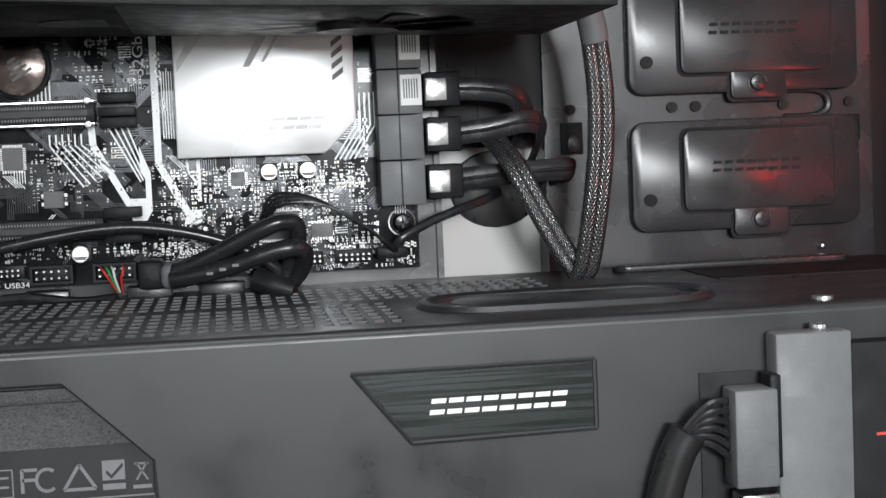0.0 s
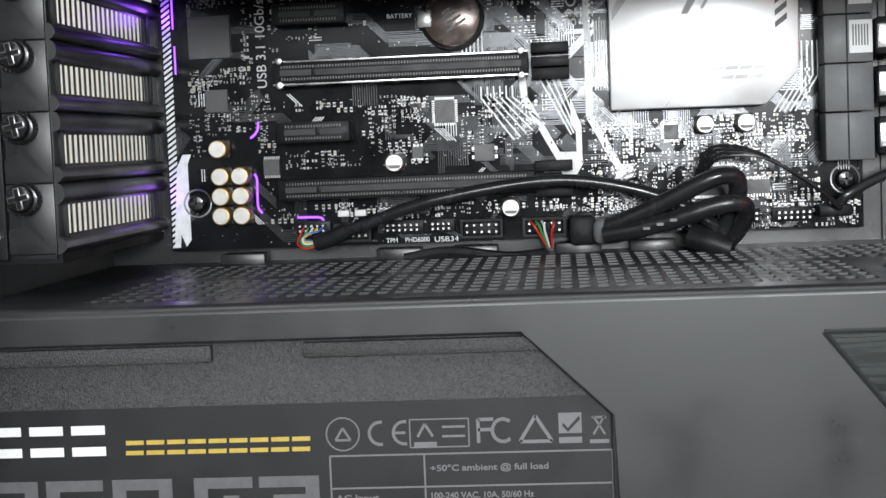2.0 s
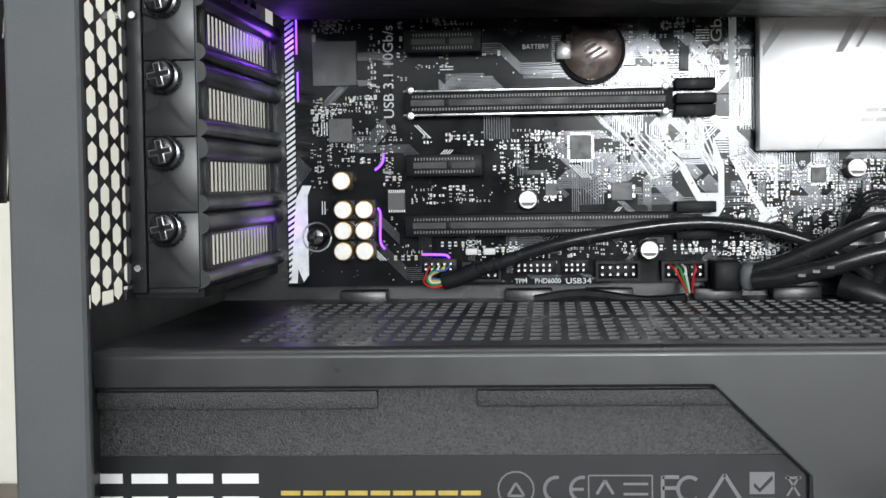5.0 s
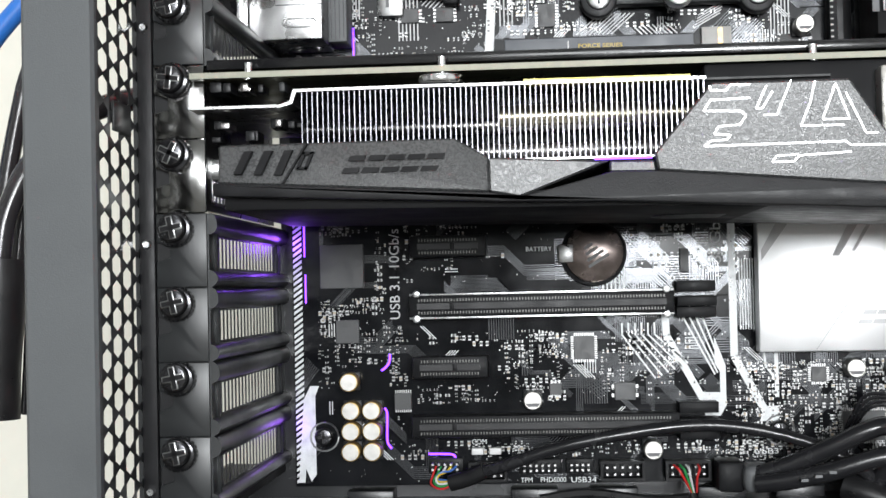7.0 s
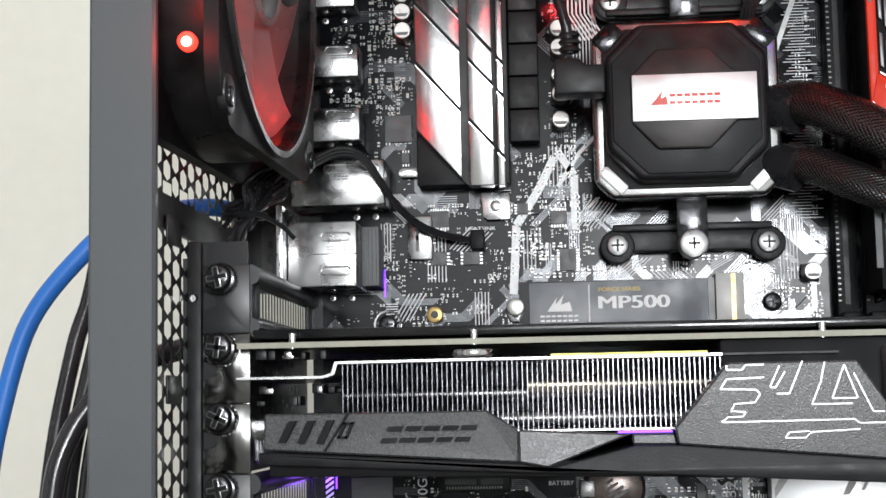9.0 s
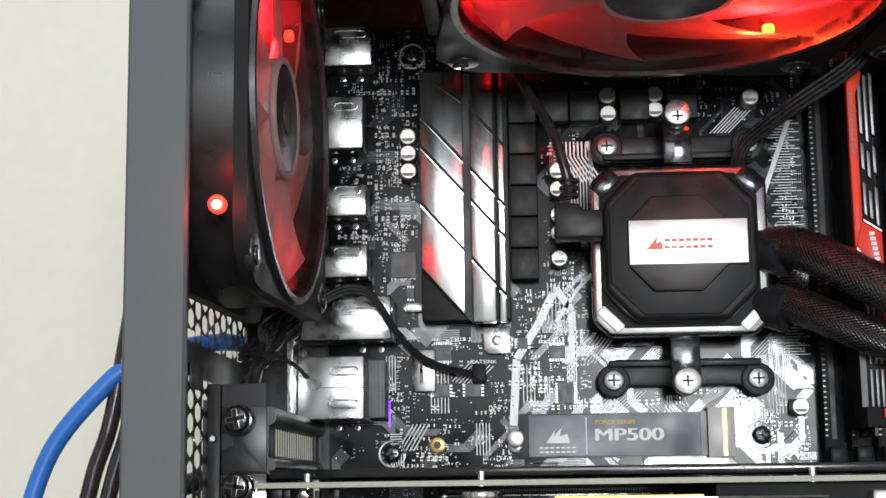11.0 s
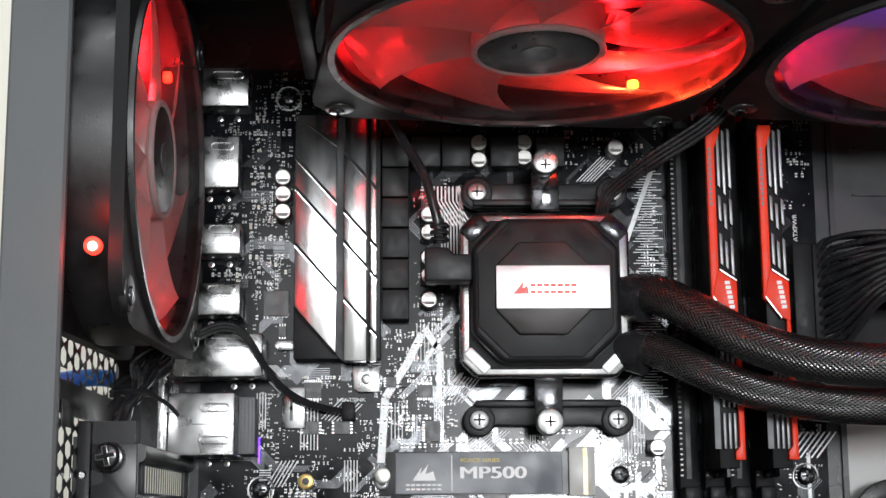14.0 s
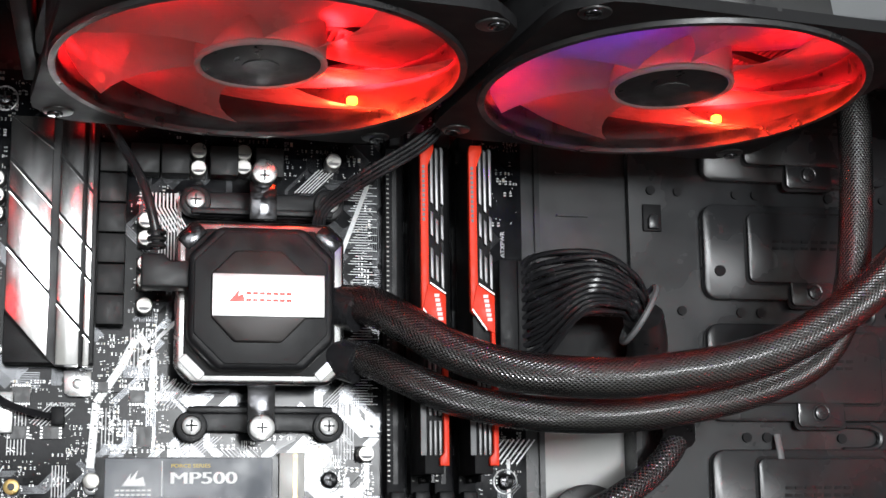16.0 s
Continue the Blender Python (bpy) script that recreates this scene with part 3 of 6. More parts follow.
ring = rounded(232, 320, -119, -76, 20, 8)
part("pressed_rim", tube([(u, v, -6.2) for u, v in ring + ring[:2]], 2.4, 8, 1), CASE, shroud, "pressed rounded rim in the shroud top")
part("pressed_pad", prism(rounded(240, 312, -112, -83, 14, 6), -6, -4.6, axis="z", bev=0.6), CASE, shroud)
bm = tube([(151.5, -141.9, -146), (151.5, -141.9, -100), (151.5, -141.9, -38)], 0.7, 8, 2)
tube([(151.5, -141.9, -37.8), (140, -141.9, -26.7), (128.3, -141.9, -15.5)], 0.7, 8, 2, bm=bm)
tube([(128.3, -141.9, -15.5), (60, -141.9, -15.5), (-24, -141.9, -15.5)], 0.7, 8, 2, bm=bm)
part("rolled_lip", bm, CASE, shroud)
badge = part("badge", prism([(205.5, -18.6), (272.5, -18.6), (272.5, -36.8), (221.3, -37.6)], -143.2, -142.6), BADGE, case, "dark green-black brushed name plate with white lettering blocks", smooth=False)
loop = [(205, -18), (273, -18), (273, -37.4), (221, -38.2)]
bm = bmesh.new()
for (xa, za), (xb, zb) in zip(loop, loop[1:] + loop[:1]):
    tube([(xa, -143.2, za), ((xa + xb) / 2, -143.2, (za + zb) / 2), (xb, -143.2, zb)], 0.75, 6, 2, bm=bm)
part("badge_rim", bm, CASE, badge)
wordmark(226, -30.6, 39, 4.4, 8, -143.2, WHITE, badge, slant=0.2, gap=0.16)
part("bump", cyl(344, -134, -5.6, 3.2, 1.2, axis="z"), STEEL, shroud)
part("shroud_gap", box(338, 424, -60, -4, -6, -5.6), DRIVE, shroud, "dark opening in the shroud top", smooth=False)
part("gap_rim", prism(rounded(314, 404, -16, -5, 5, 4), -6, -3.6, axis="z", bev=0.8), CASE_IN, shroud, "pressed rim beside the opening")

# power supply behind the opening
psu = thing("power_supply", (60, -70, -146), "black crinkle coated power supply with a printed rating label", "power supply")
part("housing", box(-26, 156, -139, 4, -146, -16.2, 1.5), PSU, psu, "black crinkle finish housing")
part("flange", box(-24, 46.5, -141.4, -139, -21.5, -17, 0.4), PSU, psu)
part("flange", box(71, 134, -141.4, -139, -21.0, -17, 0.4), PSU, psu)
label = part("rating_label", box(-24, 151, -139.5, -138.8, -88, -33.4), LABEL, psu, "matt black rating label with grey and gold print", smooth=False)
yl = -139.55
wordmark(-27.5, -46, 46, 8.2, 4, yl, WHITE, label, slant=0.0, gap=0.2, depth=0.1)
wordmark(21.6, -46, 50.5, 3.9, 9, yl, GOLDPRINT, label, slant=0.05, gap=0.14, depth=0.1)
GLYPHS = {"8": "abcdefg", "5": "acdfg", "0": "abcdef", "G": "acdefh", "2": "abdeg"}
for ch, x0, x1 in (("8", -18.9, -3.1), ("5", -0.8, 14.8), ("0", 17.4, 33.7), ("G", 39.6, 55.4), ("2", 57.2, 73.3)):
    zb, zt, w = -65.4, -52.6, 3.7
    zm = (zb + zt) / 2
    bars = {"a": (x0, x1, zt - w * 0.8, zt), "d": (x0, x1, zb, zb + w * 0.8), "g": (x0 + w, x1 - w, zm - w * 0.4, zm + w * 0.4), "f": (x0, x0 + w, zm, zt - w * 0.8), "b": (x1 - w, x1, zm, zt - w * 0.8), "e": (x0, x0 + w, zb + w * 0.8, zm), "c": (x1 - w, x1, zb + w * 0.8, zm), "h": ((x0 + x1) / 2, x1 - w, zm - w * 0.4, zm + w * 0.4)}
    if ch == "5":
        bars["g"] = (x0, x1 - w, zm - w * 0.4, zm + w * 0.4)
        bars["f"] = (x0, x0 + w, zm + w * 0.4, zt - w * 0.8)
        bars["c"] = (x1 - w, x1, zb + w * 0.8, zm + w * 0.4)
    if ch == "G":
        bars["f"], bars["e"] = (x0, x0 + w, zm, zt - w * 0.8), (x0, x0 + w, zb + w * 0.8, zm)
    gm = bmesh.new()
    for k in GLYPHS[ch]:
        box(bars[k][0], bars[k][1], yl - 0.1, yl, bars[k][2], bars[k][3], bm=gm)
    part("model_digit", gm, DIGIT, label, smooth=False)
words("rating_lettering", "850W GOLD POWER SUPPLY", 2.0, 9, -81, yl, GREYPRINT, label, wide=64, bold=0.03)
bm = bmesh.new()


def stroke(bm, x0, z0, x1, z1, w=0.45, y=yl):
    d = math.hypot(x1 - x0, z1 - z0)
    nx, nz = -(z1 - z0) / d * w / 2, (x1 - x0) / d * w / 2
    prism([(x0 + nx, z0 + nz), (x0 - nx, z0 - nz), (x1 - nx, z1 - nz), (x1 + nx, z1 + nz)], y - 0.1, y, bm=bm)


for z in (-47.6, -56.3, -61.1, -66.1, -71.3, -76.6, -81.9):
    stroke(bm, 76.5, z, 151, z)
for x in (76.5, 101.5, 150.7):
    stroke(bm, x, -47.6, x, -81.9)
stroke(bm, 114.6, -61.1, 114.6, -71.3), stroke(bm, 127, -61.1, 127, -76.6)
part("rating_table", bm, GREYPRINT, label, smooth=False)
for body, x, z, w in (("+50°C ambient @ full load", 103, -52.2, 31), ("AC Input", 77.6, -59.7, 11.5), ("DC Output", 77.6, -64.7, 13), ("Max Output, A", 77.6, -69.6, 18), ("Combined, W", 77.6, -74.8, 17), ("Output Power, P", 77.6, -79.8, 19), ("100-240 VAC, 10A, 50/60 Hz", 103, -59.5, 27), ("+5V", 106, -64.4, 4), ("+3.3V", 118, -64.4, 5.5), ("+12V", 136, -64.4, 5.5), ("24A", 105.5, -69.4, 5), ("24A", 118.3, -69.4, 5), ("70.8A", 135.5, -69.4, 7), ("120W", 111.5, -74.6, 6), ("849.6W", 135, -74.6, 8), ("850W @ +50°C", 118, -79.6, 16)):
    words("table_entry", body, 1.55, x, z, yl, GREYPRINT, label, wide=w, bold=0.03)
bm = bmesh.new()
for cx, cz, r in ((80.2, -41.8, 4.4),):
    for a in range(0, 360, 20):
        stroke(bm, cx + r * math.cos(radians(a)), cz + r * math.sin(radians(a)), cx + r * math.cos(radians(a + 21)), cz + r * math.sin(radians(a + 21)), 0.4)
for cx in (80.2, 131.0):
    k = 2.0 if cx < 100 else 4.2
    for p, q in (((-1, -0.7), (1, -0.7)), ((1, -0.7), (0, 0.9)), ((0, 0.9), (-1, -0.7))):
        stroke(bm, cx + k * p[0], -42 + k * p[1], cx + k * q[0], -42 + k * q[1], 0.9 if k > 3 else 0.6)
for cx in (90.2, 96.6):
    for a in range(80, 280, 20):
        stroke(bm, cx + 3 * math.cos(radians(a)), -41.8 + 3 * math.sin(radians(a)), cx + 3 * math.cos(radians(a + 21)), -41.8 + 3 * math.sin(radians(a + 21)), 0.8)
stroke(bm, 94, -41.8, 96.8, -41.8, 0.7)
for p, q in (((98, -38.4), (113.5, -38.4)), ((98, -45.8), (113.5, -45.8)), ((98, -38.4), (98, -45.8)), ((113.5, -38.4), (113.5, -45.8))):
    stroke(bm, *p, *q, 0.35)
stroke(bm, 99, -45, 105, -45, 1.2), stroke(bm, 100, -43, 102, -39.6, 0.7), stroke(bm, 102, -39.6, 104, -43, 0.7), stroke(bm, 106.5, -40.5, 112.5, -40.5, 0.6), stroke(bm, 106.5, -43, 112.5, -43, 0.6)
for p, q in (((116, -45), (116, -38.6)), ((116, -38.8), (120, -38.8)), ((116, -41.5), (119.3, -41.5))):
    stroke(bm, *p, *q, 0.9)
for a in range(50, 300, 20):
    stroke(bm, 122.5 + 2.8 * math.cos(radians(a)), -41.8 + 3 * math.sin(radians(a)), 122.5 + 2.8 * math.cos(radians(a + 21)), -41.8 + 3 * math.sin(radians(a + 21)), 0.9)
box(137, 143, yl - 0.1, yl, -43, -37.6, bm=bm), box(137, 143, yl - 0.1, yl, -45.6, -44, bm=bm)
stroke(bm, 145, -45.3, 150, -45.3, 1.0), stroke(bm, 146, -43.5, 149, -38.6, 0.5), stroke(bm, 149, -43.5, 146, -38.6, 0.5), stroke(bm, 145.6, -39, 149.4, -39, 0.6)
part("approval_print", bm, GREYPRINT, label, "small grey approval symbols", smooth=False)
part("tick", prism([(138.2, -40.2), (139.4, -41.6), (142.4, -38.4), (142.6, -39.4), (139.4, -42.6), (137.9, -41)], yl - 0.2, yl - 0.1), LABEL, label, smooth=False)

# ---- expansion slot covers ----
COVER_W, PITCH = 20.2, 20.5


def thumb_screw(x, y, z, parent, r=4.5):
    """Knurled collar with a domed cross-head in front."""
    bm = cyl(x + 0.6, y - 1.8, z - 0.4, r, 3.2, seg=28, bev=0.4)
    for k in range(22):
        a = 2 * math.pi * k / 22
        box(-0.45, 0.45, y - 3.2, y - 0.4, r - 0.4, r + 0.35, bm=bm, m=Matrix.Translation((x + 0.6, 0, z - 0.4)) @ Matrix.Rotation(a, 4, "Y"))
    s = part("thumb_screw", bm, SCREW, parent, "black knurled thumb screw")
    part("screw_head", cyl(x, y - 4.0, z, 4.3, 2.2, r2=3.7, seg=28, bev=0.6), SCREW, s)
    c = Matrix.Translation((x, 0, z)) @ Matrix.Rotation(radians(12 + 37 * (z % 3)), 4, "Y")
    bm = box(-3.2, 3.2, y - 5.35, y - 4.9, -0.95, 0.95, 0.2, m=c)
    box(-0.95, 0.95, y - 5.35, y - 4.9, -3.2, 3.2, 0.2, bm=bm, m=c)
    part("cross_rim", bm, DARKSTEEL, s)
    bm = box(-2.9, 2.9, y - 5.5, y - 5.2, -0.6, 0.6, m=c)
    box(-0.6, 0.6, y - 5.5, y - 5.2, -2.9, 2.9, bm=bm, m=c)
    part("screw_cross", bm, DRIVE, s, smooth=False)
    return s


def tab_plate(z0, material, parent):
    pts = [(-19.3, z0), (-5.2, z0), (-5.2, z0 + COVER_W), (-19.3, z0 + COVER_W), (-19.3, z0 + 12.5), (-15.5, z0 + 11.2), (-15.5, z0 + 8.2), (-19.3, z0 + 7)]
    return part("mounting_tab", prism(pts, -107, -105.6, bev=0.25), material, parent)


cover = thing("slot_cover", (-5, -106, 6.5), "black vented steel slot cover held by a thumb screw", "slot cover", "slot covers of the case")
z0 = 6.5
tab_plate(z0, CASE, cover)
part("vent_strip", sheet(-98, -4, z0 + 4.5, z0 + 14.5, 19, 1, 0.84, -5, -0.06, "yz", squash=0.66), CASE, cover, "steel strip with upright vent slits", smooth=False)
bm = prism([(-6, z0 - 0.4), (-4.4, z0 - 0.2), (-3.2, z0 + 0.6), (-2.5, z0 + 1.6), (-2.6, z0 + 2.8), (-3.4, z0 + 4.0), (-4.6, z0 + 4.6), (-6, z0 + 4.6)], -106, 7.9)
prism([(-6, z0 + 14.4), (-4.6, z0 + 14.4), (-3.2, z0 + 15.0), (-2.5, z0 + 16.2), (-2.6, z0 + 18.2), (-3.2, z0 + 19.6), (-4.4, z0 + 20.3), (-6, z0 + 20.3)], -106, 7.9, bm=bm)
box(-6, -4.8, -106, -98, z0 + 4.5, z0 + 14.5, bm=bm), box(-6, -4.8, -4, 7.9, z0 + 4.5, z0 + 14.5, bm=bm)
part("cover_edges", bm, CASE, cover)
ring = rounded(-100, -2, z0 + 3.4, z0 + 15.4, 2.4, 3)
part("vent_rim", tube([(-4.6, u, v) for u, v in ring + ring[:2]], 0.9, 8, 1), CASE, cover, "pressed rim round the vent slits")
thumb_screw(-14, -107, z0 + 16.3, cover)
for k in (1, 2, 3, 6):
    copy_thing(cover, Matrix.Translation((-0.005, -0.106, (6.5 + PITCH * k) * MM)))


# ---- motherboard ----
board = thing("motherboard", (122, 2, -1), "black full-size motherboard with pale printed lines and silver parts", "motherboard")
part("circuit_board", box(0, 243.6, 0, 1.6, -1, 304), PCB, board, "black circuit board", smooth=False)

# printed pale lines and fields
silk = Bulk()
for i in range(46):
    z = 0 + i * 2.0
    silk.poly([(0.4, z), (0.4, z + 1.1), (3.4, z + 3.2), (3.4, z + 2.1)], -0.06)
silk.poly([(1.0, 0.3), (3.2, 0.3), (3.6, 5), (5.4, 0.6), (7.2, 3), (7.2, 30), (8.6, 33.5), (5.5, 33.5), (3.2, 29)], -0.08)
silk.line([(150.6, 92), (150.6, 41), (161, 21.5)], 2.5, -0.06)
silk.poly([(158.6, 19), (165, 19), (165, 24), (160.4, 24)], -0.07)
silk.line([(164.6, 42), (164.6, 27)], 1.3, -0.06)
silk.line([(160.6, 43), (160.9, 38), (164.2, 33)], 0.8, -0.06)
silk.line([(127.6, 56), (128, 48.5), (139.6, 27)], 2.4, -0.06)
silk.poly([(138, 29), (147.6, 29), (147.6, 24.5), (145.5, 21), (140.5, 21)], -0.08)
silk.poly([(145.6, 29), (147.6, 29), (147.6, 38), (143.9, 48), (144, 38.5), (145.6, 36)], -0.07)
for i in range(6):
    silk.line([(113 + 2.2 * i, 53), (113 + 2.2 * i, 49), (124 + 2.2 * i, 34 + i)], 0.55, -0.06)
    if i < 4:
        silk.line([(133.5 + 2.2 * i, 55), (144 + 0.9 * i, 35 + 0.5 * i)], 0.6, -0.06)
    silk.line([(153.0 + 0.9 * i, 74), (153.0 + 0.9 * i, 50)], 0.35, -0.06)
    silk.line([(107 + 1.4 * i, 72 + i), (107 + 1.4 * i, 62)], 0.5, -0.06)
for i in range(7):
    silk.line([(91 + 1.5 * i, 256), (91 + 1.5 * i, 250), (97 + 1.5 * i, 240)], 0.6, -0.06)
    silk.line([(107 + 1.7 * i, 256), (112 + 1.7 * i, 249)], 0.6, -0.06)
silk.line([(100.5, 256), (101.8, 252), (101.8, 225)], 1.6, -0.06)
silk.line([(86, 197), (80, 185), (71.6, 172), (70, 147)], 3.0, -0.06)
silk.line([(87, 199), (93, 190), (93, 170)], 2.8, -0.06)
silk.line([(87, 186), (95, 198), (101, 204)], 1.4, -0.06)
silk.line([(236, 150), (236, 122), (226, 110)], 1.4, -0.06)
silk.line([(166, 230), (178, 262)], 1.8, -0.06)
for i in range(84):
    z = 172 + i * 1.1
    silk.line([(170 + (i * 5) % 4, z), (182 - 2 * ((i * 7) % 3), z)], 0.26, -0.06)
for i in range(8):
    silk.line([(224 + i * 2.2, 148), (232 + i * 2.2, 158)], 0.6, -0.06)
for i in range(5):
    silk.line([(214 + 1.8 * i, 40), (222 + 1.8 * i, 52), (222 + 1.8 * i, 64)], 0.6, -0.06)
# bundles of fine masked traces, running straight or at 45 degrees
trace = Bulk()
rnd = random.Random(17)
for i in range(420):
    x, z = rnd.uniform(4, 236), rnd.uniform(2, 300)
    if rnd.random() < 0.45:
        x, z = rnd.choice(((rnd.uniform(72, 188), rnd.uniform(128, 200)), (rnd.uniform(105, 160), rnd.uniform(20, 95)), (rnd.uniform(160, 190), rnd.uniform(170, 275)), (rnd.uniform(160, 240), rnd.uniform(0, 42))))
    a = rnd.randrange(8)
    pts, n, w = [(x, z)], rnd.randint(3, 11), rnd.choice((0.22, 0.3, 0.38))
    for k in range(rnd.randint(1, 3)):
        d = rnd.uniform(4, 15)
        x, z = x + d * math.cos(radians(45 * a)), z + d * math.sin(radians(45 * a))
        pts.append((x, z))
        a += rnd.choice((-1, 1))
    ox, oz = pts[1][0] - pts[0][0], pts[1][1] - pts[0][1]
    s = math.hypot(ox, oz) / (w * 2.2)
    for k in range(n):
        run = [(min(242, max(1, px - oz / s * k)), min(303, max(0, pz + ox / s * k))) for px, pz in pts]
        trace.line(run, w, -0.02 - 0.0006 * (i % 40))
trace.done("trace_field", [TRACE], board, "fine masked copper traces in bundles")
rnd = random.Random(4)
for i in range(70):
    x, z = rnd.uniform(8, 236), rnd.choice((rnd.uniform(2, 90), rnd.uniform(130, 185)))
    n, d = rnd.randint(2, 6), rnd.choice(((1, 1), (1, -1), (0, 1), (1, 0)))
    if (52 < x < 84 and 6 < z < 17) or (74 < x < 98 and 72 < z < 84) or 30 < x < 40:
        continue
    for k in range(n):
        ox, oz = (k * 0.9, 0) if d != (1, 0) else (0, k * 0.9)
        silk.line([(x + ox, z + oz), (x + ox + 4.5 * d[0], z + oz + 4.5 * d[1])], 0.3, -0.05)
# grey bundles of lines beside the storage stick, the sound parts and the processor
for x0, z0, dx, dz, ux, uz, n in ((39, 152, 0, 22, 1.3, 0, 6), (47, 164, 8, 8, 1.3, -0.4, 7), (56, 136, 0, 12, 1.2, 0, 5), (26, 138, 6, 10, 1.5, 0, 5), (84, 186, 0, 15, 1.5, 0, 7), (92, 172, 7, 9, 1.3, -0.3, 8), (100, 152, 8, 7, 1.5, 0, 9), (120, 154, 6, -6, 1.5, 0.2, 8), (140, 153, 9, 5, 0.4, 1.1, 5), (166, 150, 0, 22, 1.2, 0, 6), (160, 164, 8, 8, 0, 1.4, 7), (74, 156, 0, 14, 1.4, 0, 4), (62, 184, 0, -9, 1.1, 0, 4), (94, 226, 0, 20, 1.2, 0, 6), (22, 160, 0, 14, 1.1, 0, 4), (148, 258, 10, 10, 1.4, 0, 6)):
    for k in range(n):
        silk.line([(x0 + ux * k, z0 + uz * k), (x0 + dx + ux * k, z0 + dz + uz * k)], 0.42, -0.055, 1)
silk.done("board_print", [SILK, HSPRINT], board, "pale printed lines and hatching")
words("board_lettering", "USB 3.1 10Gb/s", 3.4, 37.2, 56, -0.05, HSPRINT, board, wide=31, turn=90)
words("board_lettering", "32Gb/s", 3.6, 147, 73, -0.05, HSPRINT, board, wide=18, turn=90)
words("board_lettering", "BATTERY", 1.5, 81, 78.2, -0.05, SILK, board)
words("board_lettering", "COM", 1.7, 61, 12.6, -0.05, SILK, board, wide=5)
words("board_lettering", "TPM", 1.6, 77.4, -0.6, -0.05, SILK, board, wide=4)
words("board_lettering", "PHD6000", 1.6, 84.2, -0.6, -0.05, SILK, board, wide=8.6)
words("board_lettering", "USB34", 1.8, 94.6, -0.8, -0.05, SILK, board, wide=8.5)
words("board_lettering", "USB3", 1.8, 156.5, 8, -0.05, SILK, board, wide=8)
words("board_lettering", "ATXPWR", 1.7, 236, 233.5, -0.05, SILK, board, wide=11, turn=90)
words("board_lettering", "DIMM_B2", 1.7, 229.5, 226, -0.05, SILK, board, wide=13, turn=90)
words("board_lettering", "HEATSINK", 1.4, 53, 170.6, -0.05, SILK, board, wide=11)

# keep-out rectangles of the large parts
BUSY = [(40, 146, 14, 26), (40, 70, 34, 46), (40, 146, 52, 67), (93, 115, 66, 90), (156, 223, 40, 95), (227, 246, 20, 96), (8, 28, 64, 84), (95, 105, 39, 51), (33, 42, 23, 32), (15, 32, 6, 39), (3, 17, 8, 24), (100, 170, 160, 262), (35, 70, 182, 282), (69, 82, 199, 276), (82, 143, 260, 276), (181, 222, 130, 280), (-6, 19, 284, 303), (-6, 16, 250, 275), (-6, 17, 224, 240), (-6, 18, 200, 217), (-6, 28, 176, 198), (-6, 20, 146, 174), (70, 155, 133, 152), (226, 240, 186, 246), (0, 8, 0, 92), (46, 62, -1, 9), (103, 142, -1, 8), (230, 245, 9, 24), (33.5, 38, 55, 88), (80, 92, 77, 81), (52, 65, 169.5, 173)]


def clear(x, z):
    return all(not (a - 0.8 < x < b + 0.8 and c - 0.8 < z < d + 0.8) for a, b, c, d in BUSY)


smd = Bulk()
rnd = random.Random(11)


def small_part(x, z, kind, upright):
    l, w, h = ((0.7, 0.34, 0.3), (1.1, 0.54, 0.42), (1.6, 0.95, 0.7))[kind]
    m = rnd.choice((1, 1, 1, 1, 2))
    if upright:
        smd.box(x - w / 2, x + w / 2, -h, 0, z - l / 2, z - l / 4, 0), smd.box(x - w / 2, x + w / 2, -h * 0.95, 0, z - l / 4, z + l / 4, m), smd.box(x - w / 2, x + w / 2, -h, 0, z + l / 4, z + l / 2, 0)
    else:
        smd.box(x - l / 2, x - l / 3.4, -h, 0, z - w / 2, z + w / 2, 0), smd.box(x - l / 4, x + l / 4, -h * 0.95, 0, z - w / 2, z + w / 2, m), smd.box(x + l / 4, x + l / 2, -h, 0, z - w / 2, z + w / 2, 0)


FIELDS = [(8, 40, 34, 92, 400), (44, 93, 26, 52, 190), (105, 135, 26, 54, 90), (84, 128, 34, 51, 80), (28, 60, 6, 34, 130), (60, 150, 6, 14, 150), (150, 243, -0, 41, 1150), (214, 230, 30, 96, 120), (120, 155, 60, 92, 110), (18, 37, 198, 302, 520), (4, 20, 240, 250, 40), (4, 20, 217, 225, 30), (4, 20, 275, 284, 40), (16, 70, 130, 184, 420), (68, 102, 150, 200, 420), (100, 186, 128, 160, 160), (82, 102, 200, 262, 100), (100, 240, 262, 300, 330), (140, 170, 140, 160, 60), (150, 186, 128, 170, 90), (225, 243, 98, 190, 110), (170, 186, 160, 268, 60), (42, 60, 68, 92, 40)]
for x0, x1, z0, z1, n in FIELDS:
    placed = 0
    while placed < n * (1.5 if z1 < 100 else 1.15):
        x, z = rnd.uniform(x0, x1), rnd.uniform(z0, z1)
        k, up, run = rnd.choice((0, 0, 0, 1, 1, 2)), rnd.random() < 0.5, rnd.randint(1, 5)
        for i in range(run):
            px, pz = (x + i * (1.3 + 0.5 * k), z) if up else (x, z + i * (1.3 + 0.5 * k))
            placed += 1
            if clear(px, pz) and 1 < px < 242 and 0 < pz < 303:
                small_part(round(px * 2) / 2, round(pz * 2) / 2, k, up)
